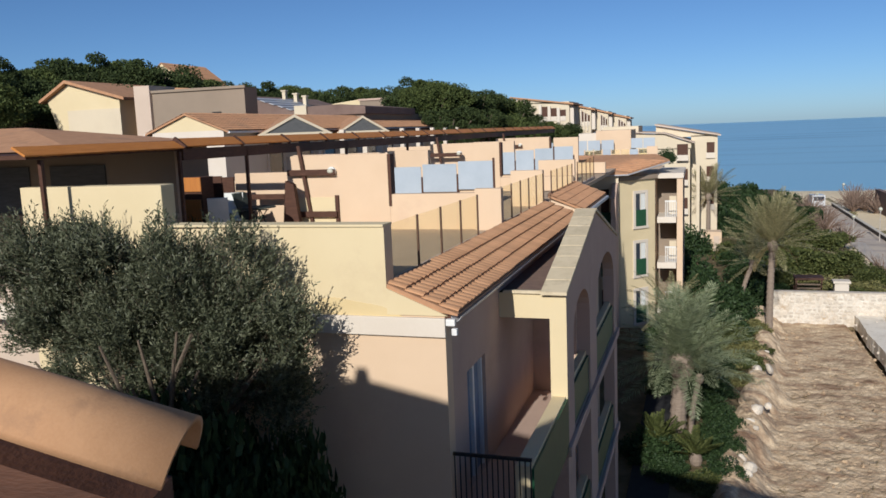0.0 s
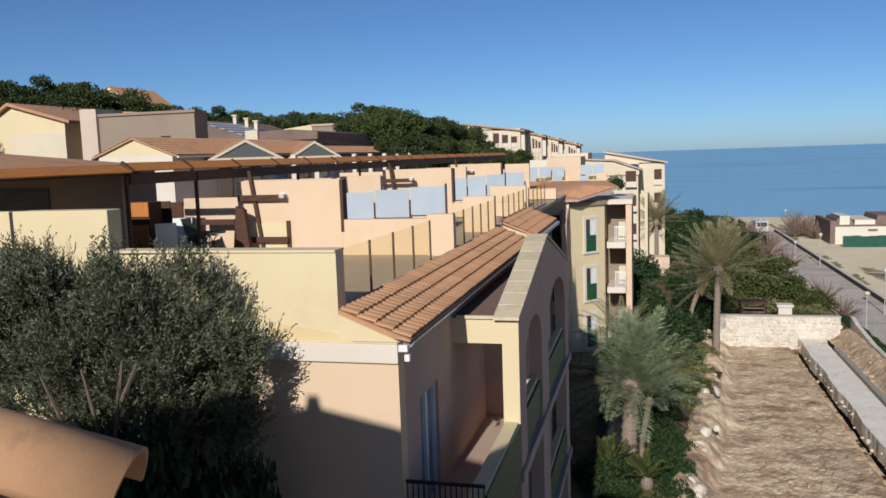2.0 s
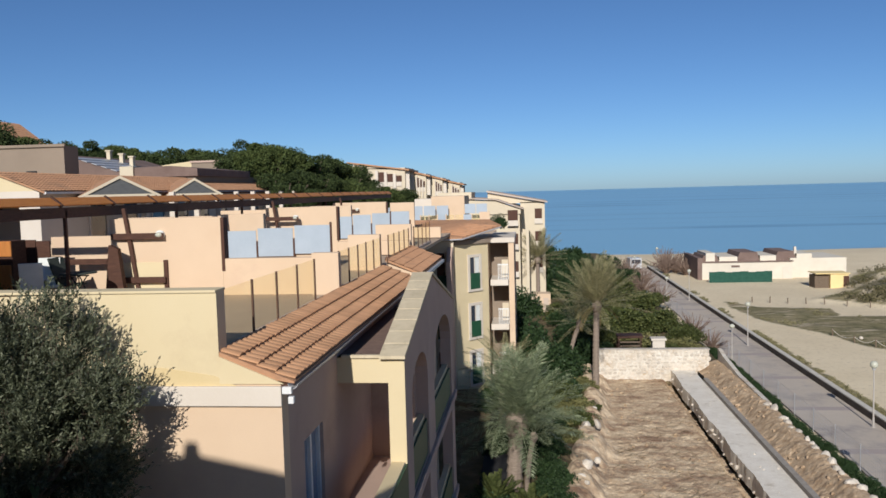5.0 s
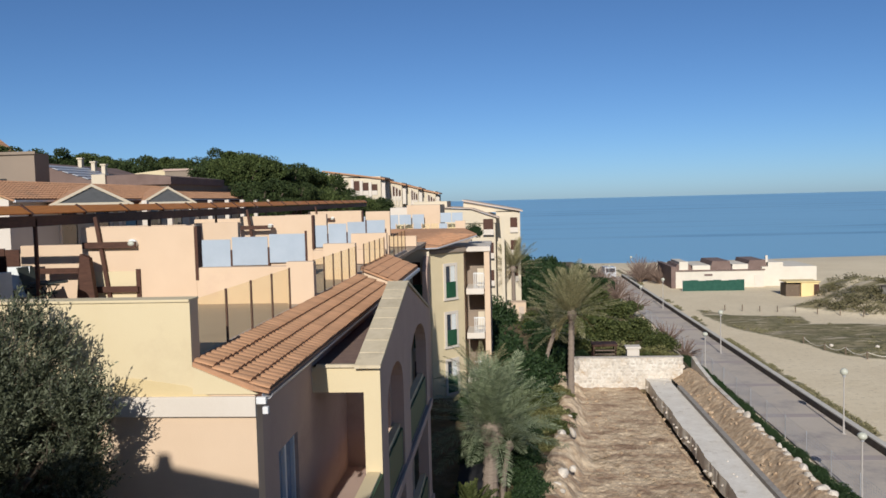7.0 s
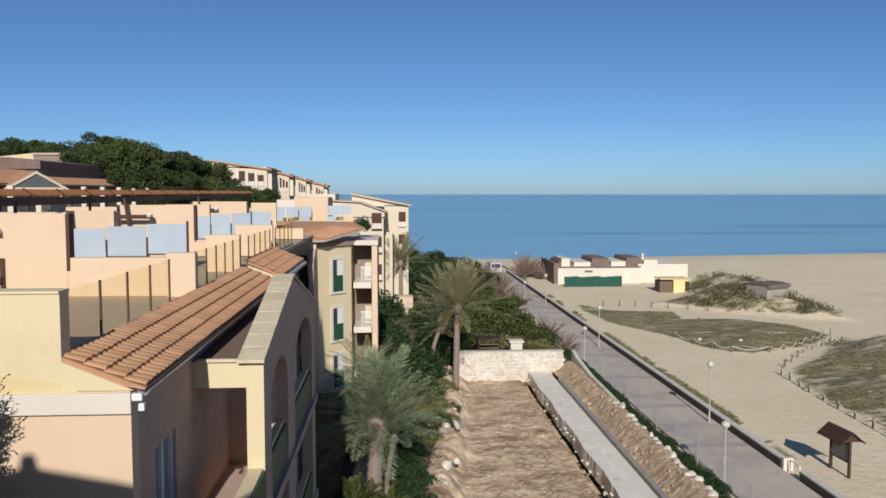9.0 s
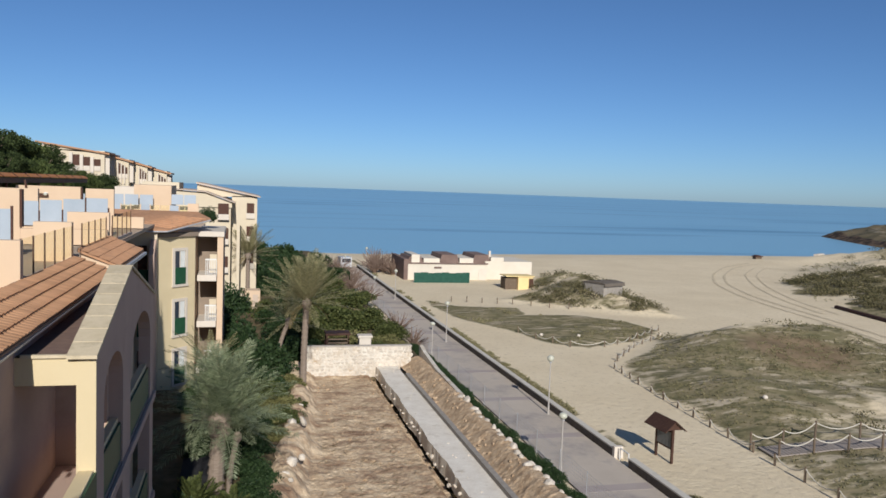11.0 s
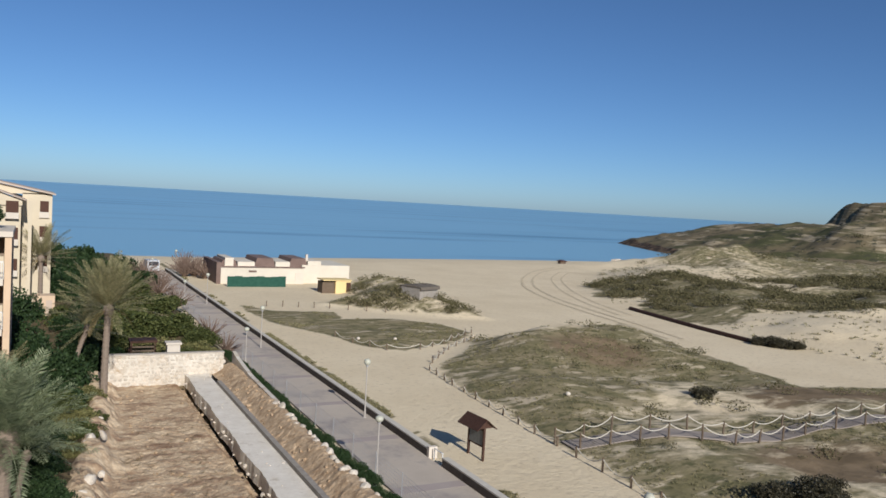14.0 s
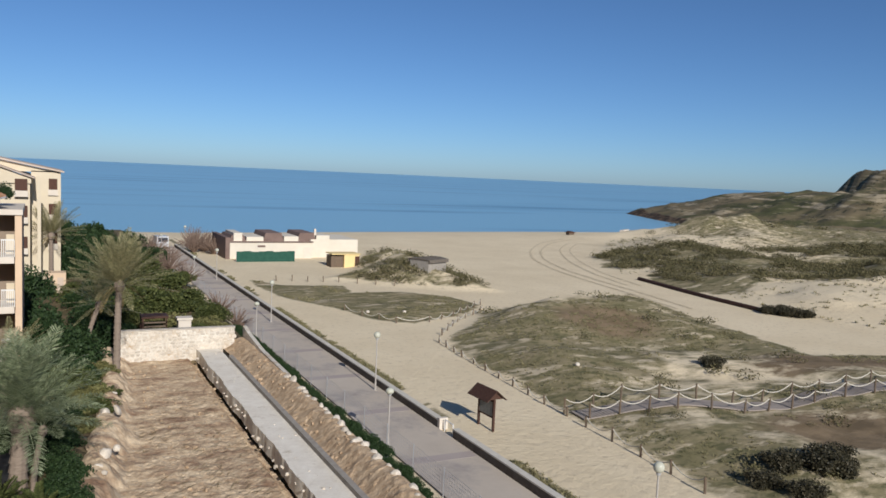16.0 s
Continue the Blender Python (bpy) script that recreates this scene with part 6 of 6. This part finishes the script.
for k, (x, y, ztop) in enumerate(spots):
    s = g.uniform(0.9, 1.2) * (0.75 if k in (22, 23, 24, 25, 26, 27) else 1.0)
    m = Matrix.LocRotScale((x, y, ztop - 6.6 * s), Euler((0, 0, g.uniform(0, 6))), (s, s, s))
    if k < 3:
        pines[k].matrix_basis = m
    else:
        o = copy_thing(pines[k % 3], Matrix())
        o.matrix_basis = m

# ---- beach bar, hut, fences ----
def tarp_heap(x, y, turn):
    ob = thing("storage_box", "half-buried grey concrete box under a torn tarpaulin", "box", (x, y, float(ground_at(x, y))), turn)
    part("body", boxed(-1.7, 1.7, -1.5, 1.5, -0.8, 1.1, 0.06), PIPE, ob)
    bm = bmesh.new()
    for k in range(5):
        a, b = -1.8 + 0.72 * k, -1.08 + 0.72 * k
        prism(bm, [(-1.75, 0.75), (-1.7, 1.14), (-0.3, 1.3 + 0.1 * (k % 2)), (1.7, 1.13), (1.75, 0.7), (1.65, 0.7), (1.6, 1.05), (-1.6, 1.05), (-1.65, 0.75)], "x", a, b)
    part("tarpaulin", bm, KERBSIDE, ob)
    return ob


tarp_heap(41.8, 87.5, 25)

bar = thing("beach_bar", "long low cream beach bar with brown roof boxes", "beach bar", (22.6, 112.5, -0.35))
part("wall", boxed(0.6, 12.5, 0, 10, -0.5, 3.0), BARWALL, bar)
part("wall", boxed(12.5, 19.8, 1.0, 10, -0.5, 3.35), BARWALL, bar)
part("end_wall", boxed(0, 0.6, -0.3, 9.5, -0.5, 3.7), BARROOF, bar)
for x0, x1, z in ((0.8, 3.2, 3.9), (5.6, 8.6, 4.3), (10.6, 13.4, 4.35)):
    part("roof_box", prism(bmesh.new(), [(x0, 3.0), (x1, 3.0), (x1 - 0.3, z), (x0 + 0.4, z)], "y", 1.5, 8), BARROOF, bar)
for x0, x1, z in ((1.4, 2.6, 4.3), (3.2, 5.6, 3.7), (8.6, 10.7, 3.8), (13.4, 15.4, 4.0)):
    part("roof_step", boxed(x0, x1, 1.2, 7, 3.0, z), BARWALL, bar)
part("roof_edge", boxed(0.6, 12.6, -0.15, 0.3, 2.95, 3.12), BARROOF, bar)
part("flue", boxed(13.3, 13.6, 2, 2.3, 3, 5.0), WHITE, bar)
for x0, x1, z0, z1, m in ((8.3, 9.1, 0.9, 2.0, WHITE), (11.2, 12.4, 0.3, 2.2, WHITE)):
    part("shutter", boxed(x0, x1, -0.06, -0.01, z0, z1), m, bar)
part("vent", boxed(4.5, 5.6, -0.06, -0.01, 2.2, 2.5), BARROOF, bar)
bar.scale = (1, 1, 0.9)
net = thing("fabric_fence", "green fabric windbreak fence in front of the bar", "fence", (23.4, 108.8, 0))
for k in range(8):
    bm = boxed(1.0 * k, 1.0 * k + 1.0, -0.02, 0.02, 0.0, 1.42 + 0.06 * math.sin(k * 2.1))
    part("panel", bm, GREENNET, net)
    part("post", tube(bmesh.new(), (1.0 * k, 0.08, -0.2), (1.0 * k, 0.08, 1.48), 0.03, n=6), METAL, net)
hut = thing("hut", "small yellow service hut with a brown side", "hut", (34.6, 102.5, 0))
part("wall", boxed(1.5, 3.6, -1.0, 1.5, -0.3, 1.75), YELLOW, hut)
part("store", boxed(-0.2, 1.48, -0.6, 1.4, -0.3, 1.55), POSTWOOD, hut)
part("door", boxed(3.0, 3.62, -1.05, -1.0, 0, 1.5), POSTSHADE, hut)
part("roof", boxed(-0.3, 3.75, -1.15, 1.6, 1.75, 1.87, 0.02), YELLOW, hut)
ht = thing("lifeguard_hut", "small wooden beach hut near the water", "hut", (110.5, 155, 0))
part("body", boxed(-1.0, 1.0, -0.8, 0.8, -0.6, 1.0), POSTWOOD, ht)
part("roof", prism(bmesh.new(), [(-1.3, 1.0), (1.3, 1.0), (1.3, 1.12), (0, 1.5), (-1.3, 1.12)], "y", -1.1, 1.1), POSTSHADE, ht)
ht.scale = (0.75, 0.75, 0.75)
for x, y in ((150, 184), (158, 186)):
    bt = thing("boat", "small white boat pulled onto the sand", "boat", (x, y, -1.3), 30, group="boats on the beach")
    part("hull", prism(bmesh.new(), [(-2, 0), (1.5, 0), (2.4, 0.8), (-2.1, 0.7)], "y", -0.6, 0.6), WHITE, bt)
van = thing("van", "white parked van at the end of the promenade", "van", (15.9, 127, 0.06), 4)
part("body", prism(bmesh.new(), [(-1.9, 0.35), (2.1, 0.35), (2.1, 0.95), (1.5, 1.15), (0.9, 1.85), (-1.85, 1.9)], "x", -0.85, 0.85), CARPAINT, van)
part("windscreen", boxed(-0.7, 0.7, -1.94, -1.9, 1.1, 1.7), DARKGLASS, van)
for sx in (-0.85, 0.7):
    for y in (-1.2, 1.3):
        w = part("wheel", tube(bmesh.new(), (sx, y, 0.32), (sx + 0.18, y, 0.32), 0.32, n=16), RUBBER, van)
        part("rim", tube(bmesh.new(), (sx - 0.01, y, 0.32), (sx + 0.19, y, 0.32), 0.18, n=12), METAL, w)


def rope_fence(pts, label, rope=True, h=0.75, spacing=2.6):
    ob = thing("rope_fence", label, "fence", group="rope fences in the dunes")
    at = []
    for (x0, y0), (x1, y1) in zip(pts, pts[1:]):
        n = max(1, round(math.hypot(x1 - x0, y1 - y0) / spacing))
        at += [(x0 + (x1 - x0) * k / n, y0 + (y1 - y0) * k / n) for k in range(n)]
    at.append(pts[-1])
    last = None
    q = np.random.default_rng(len(pts))
    for x, y in at:
        z = float(ground_at(x, y))
        hh = h * q.uniform(0.85, 1.1)
        part("post", tube(bmesh.new(), (x, y, z - 0.2), (x + q.uniform(-0.06, 0.06), y, z + hh), 0.06, 0.055, 8), POSTWOOD, ob)
        now = Vector((x, y, z + hh - 0.08))
        if last is not None and rope:
            bm = bmesh.new()
            prev = last
            for k in range(1, 7):
                f = k / 6
                p = last.lerp(now, f) - Vector((0, 0, 0.34 * 4 * f * (1 - f)))
                tube(bm, prev, p, 0.028, n=5, caps=False)
                prev = p
            part("rope", bm, ROPE, ob)
        last = now
    return ob


rope_fence([(27.5, 55), (26.9, 50), (26.4, 44), (26.0, 38), (25.9, 35.6)], "low weathered posts and rope beside the sandy path", True, 0.55, 2.0)
rope_fence([(25.7, 33.6), (25.5, 29), (25.2, 24.5)], "sagging rope on leaning posts beside the path", True, 0.7, 2.3)
rope_fence([(26.0, 36.0), (29.8, 35.9), (36.9, 34.3), (43.9, 33.9), (50, 33.0), (58, 32.0)], "rope handrail on posts along the boardwalk", True, 0.95, 2.1)
rope_fence([(26.6, 34.5), (31.9, 33.5), (36, 32.5), (41.8, 32.5), (48.5, 31.4), (57, 30.4)], "rope handrail on posts along the boardwalk", True, 0.95, 2.1)
rope_fence([(25.1, 70), (25.7, 67), (27.4, 63.2), (30.5, 63.0), (33.8, 65.0), (39.7, 70.4)], "low rope fence round the grassy dune", True, 0.6, 2.2)
rope_fence([(24, 90.4), (30.8, 88.2), (36, 84)], "row of short posts across the sand", False, 0.7, 2.0)
rope_fence([(29, 57.5), (33, 62.5), (37.5, 66.5)], "short posts beside the dune path", True, 0.6, 2.0)
walkway = tagged(new("floor_boardwalk"), "grey weathered boardwalk between the ropes", "boardwalk", kind="structure")
PLANK = bpy.data.meshes.new("plank")
bm = boxed(-0.098, 0.098, -0.75, 0.75, -0.03, 0.03)
bm.to_mesh(PLANK)
bm.free()
PLANK.materials.append(BOARDWALK)
path_pts = [(26.3, 35.2), (31, 34.7), (36.5, 33.4), (43, 33.2), (49, 32.2), (57.5, 31.2)]
for (x0, y0), (x1, y1) in zip(path_pts, path_pts[1:]):
    n = int(math.hypot(x1 - x0, y1 - y0) / 0.2)
    for k in range(n):
        f = (k + 0.5) / n
        x, y = x0 + (x1 - x0) * f, y0 + (y1 - y0) * f
        o = new("plank", PLANK)
        o.parent = walkway
        o.matrix_basis = pose(x, y, float(ground_at(x, y)) + 0.08, 0, 0, math.degrees(math.atan2(y1 - y0, x1 - x0)) + g.uniform(-1, 1))
edging = tagged(new("trim_dune"), "dark timber edging at the foot of the dune", "edging", kind="structure")
ep = [(72.0, 84.6), (70.2, 75), (69.1, 68.5), (68.2, 60.5)]
for (x0, y0), (x1, y1) in zip(ep, ep[1:]):
    n = 6
    for k in range(n):
        p, q = k / n, (k + 0.96) / n
        xa, ya, xb, yb = x0 + (x1 - x0) * p, y0 + (y1 - y0) * p, x0 + (x1 - x0) * q, y0 + (y1 - y0) * q
        z = max(float(ground_at(xa, ya)), float(ground_at(xb, yb)))
        part("log", tube(bmesh.new(), (xa, ya, z + 0.15), (xb, yb, z + 0.15), 0.28, n=8), KIOSKWOOD, edging)
for x, y in ((26.6, 68), (29.6, 66.5), (31.5, 42.5), (38.5, 68.0)):
    o = thing("marker", "small white marker lying in the dune grass", "marker", (x, y, float(ground_at(x, y))), group="white markers")
    part("disc", ball(bmesh.new(), (0, 0, 0.12), 0.17, 10, 0.8), WHITE, o)

# garden corner: pink stub wall, bench, white box
stub = thing("garden_shed", "small pink plastered garden shed", "shed", (0.2, 79, 0.6))
part("wall", boxed(0, 1.7, 0, 1.6, 0, 2.1), PINK, stub)
part("doorway", boxed(1.0, 1.5, -0.03, 0.02, 0, 1.7), TAUPE, stub)
part("low_wall", boxed(1.7, 5.0, 0.1, 0.35, 0, 0.5), PINK, stub)
bench = thing("picnic_hut", "low dark wooden shelter behind the rubble wall", "shelter", (5.9, 56.2, 0.9))
part("roof", boxed(0, 1.75, 0, 1.3, 1.6, 1.75, 0.02), KIOSKWOOD, bench)
part("slat", boxed(0.1, 1.65, 0, 0.05, 1.0, 1.12), POSTWOOD, bench)
part("slat", boxed(0.1, 1.65, 0, 0.05, 1.28, 1.38), POSTWOOD, bench)
for x in (0.1, 1.6):
    for y in (0.05, 1.2):
        part("post", boxed(x - 0.05, x + 0.05, y - 0.05, y + 0.05, -0.2, 1.6), KIOSKWOOD, bench)
wb = thing("cabinet", "white plastered meter cabinet with a small cap", "cabinet", (8.1, 55.8, 0.8))
part("body", boxed(0.12, 0.95, 0, 0.7, 0, 1.6), WHITE, wb)
part("cap", boxed(0.02, 1.05, -0.08, 0.78, 1.6, 1.75, 0.02), WHITE, wb)


# ---- dune scrub, too many to count ----
def scatter(name, label, outlines, count, lo, hi, seed, material, keep, leaf=0.11, per=9, long=0.42, spread=0.5):
    q = np.random.default_rng(seed)
    c, a, w = [], [], []
    for poly, m in zip(outlines, count):
        px = [p[0] for p in poly]
        py = [p[1] for p in poly]
        x, y = q.uniform(max(18.5, min(px)), min(240, max(px)), m * 5), q.uniform(max(17.5, min(py)), min(190, max(py)), m * 5)
        ok = (inside(x, y, poly) > 0.2) & keep(x, y)
        x, y = x[ok][:m], y[ok][:m]
        z = ground_at(x, y)
        s = q.uniform(lo, hi, len(x)) * (0.7 + np.hypot(x, y) / 160)
        for k in range(per):
            d = rnd_dirs(q, len(x))
            d[:, 2] = np.abs(d[:, 2]) + 0.3
            d = unit(d)
            c.append(np.stack([x, y, z], 1) + d * s[:, None] * (1.0, 1.0, 0.55) * q.uniform(0.3, 1, (len(x), 1)))
            a.append(unit(d + rnd_dirs(q, len(x)) * spread) * s[:, None] * long)
            w.append(unit(np.cross(d, rnd_dirs(q, len(x)))) * s[:, None] * leaf)
    ob = quads(name, np.concatenate(c), np.concatenate(a), np.concatenate(w), material)
    return tagged(ob, label, "scrub", kind="stuff")


scatter("dune_grass", "dry tufted dune grass", (FIELD_A, FIELD_B, FIELD_C, MOUND), (700, 4200, 3500, 1000), 0.08, 0.22, 51, TUFTLEAF, lambda x, y: waves(x, y, 22, 16) + 0.8 * waves(x, y, 61, 4) > 0.15)
scatter("dune_scrub", "dark low dune bushes", (FIELD_B, THICKET, FIELD_C, MOUND), (70, 4300, 260, 170), 0.3, 1.3, 52, DUNELEAF, lambda x, y: 0.4 * waves(x, y, 25, 22) + 1.3 * waves(x, y, 62, 11) > -0.12, 0.045, 84, 0.085, 2.0)
q = np.random.default_rng(71)
n = 1000
x, y = q.uniform(2.4, 8.8, n), q.uniform(20, 53, n)
keep = (x > dig_edge(y) + 0.2) & (waves(x, y, 72, 5) > -0.25)
x, y = x[keep], y[keep]
n = len(x)
turn = q.normal(0.2, 0.7, n)
along = np.stack([np.cos(turn), np.sin(turn), q.uniform(-0.1, 0.22, n)], 1) * q.uniform(0.08, 0.4, (n, 1))
across = unit(np.cross(along, (0, 0, 1))) * 0.016
tagged(quads("dry_stalks", np.stack([x, y, 0.33 + q.uniform(-0.02, 0.05, n)], 1), along, across, DRYLEAF), "dry stalks lying on the turned earth", "straw", kind="stuff")
scatter("beach_tufts", "sparse beach grass tufts on the sand", ([(69.5, 58), (72, 69), (85, 74), (104, 66), (125, 48), (110, 20), (71, 25)],), (900,), 0.12, 0.36, 54, TUFTLEAF, lambda x, y: waves(x, y, 63, 6) > -0.3)
scatter("weeds", "straggling weeds along the kerb wall", ([(18.6, 18), (19.9, 18), (19.9, 120), (18.6, 120)],), (1500,), 0.1, 0.26, 53, TUFTLEAF, lambda x, y: waves(x, y, 24, 9) > 0.05)
for x, y, s in ((42.5, 41.5, 1.1), (32.0, 24.0, 1.5), (30.3, 25.0, 1.2), (28.3, 24.2, 1.0), (33.6, 24.6, 1.1), (29.0, 22.6, 1.1), (68.3, 59.5, 1.3), (69.0, 58.0, 1.6), (69.8, 56.4, 1.3)):
    tagged(shrub(x, y, s, 4, 0.8, None, "dark shrubs in the dunes"), "dry dark brown-green dune bush", "shrub")
tiled_roof(roof, -3.42, 10.31, -4.5, 10.74, 11.15, 24.25, 4)
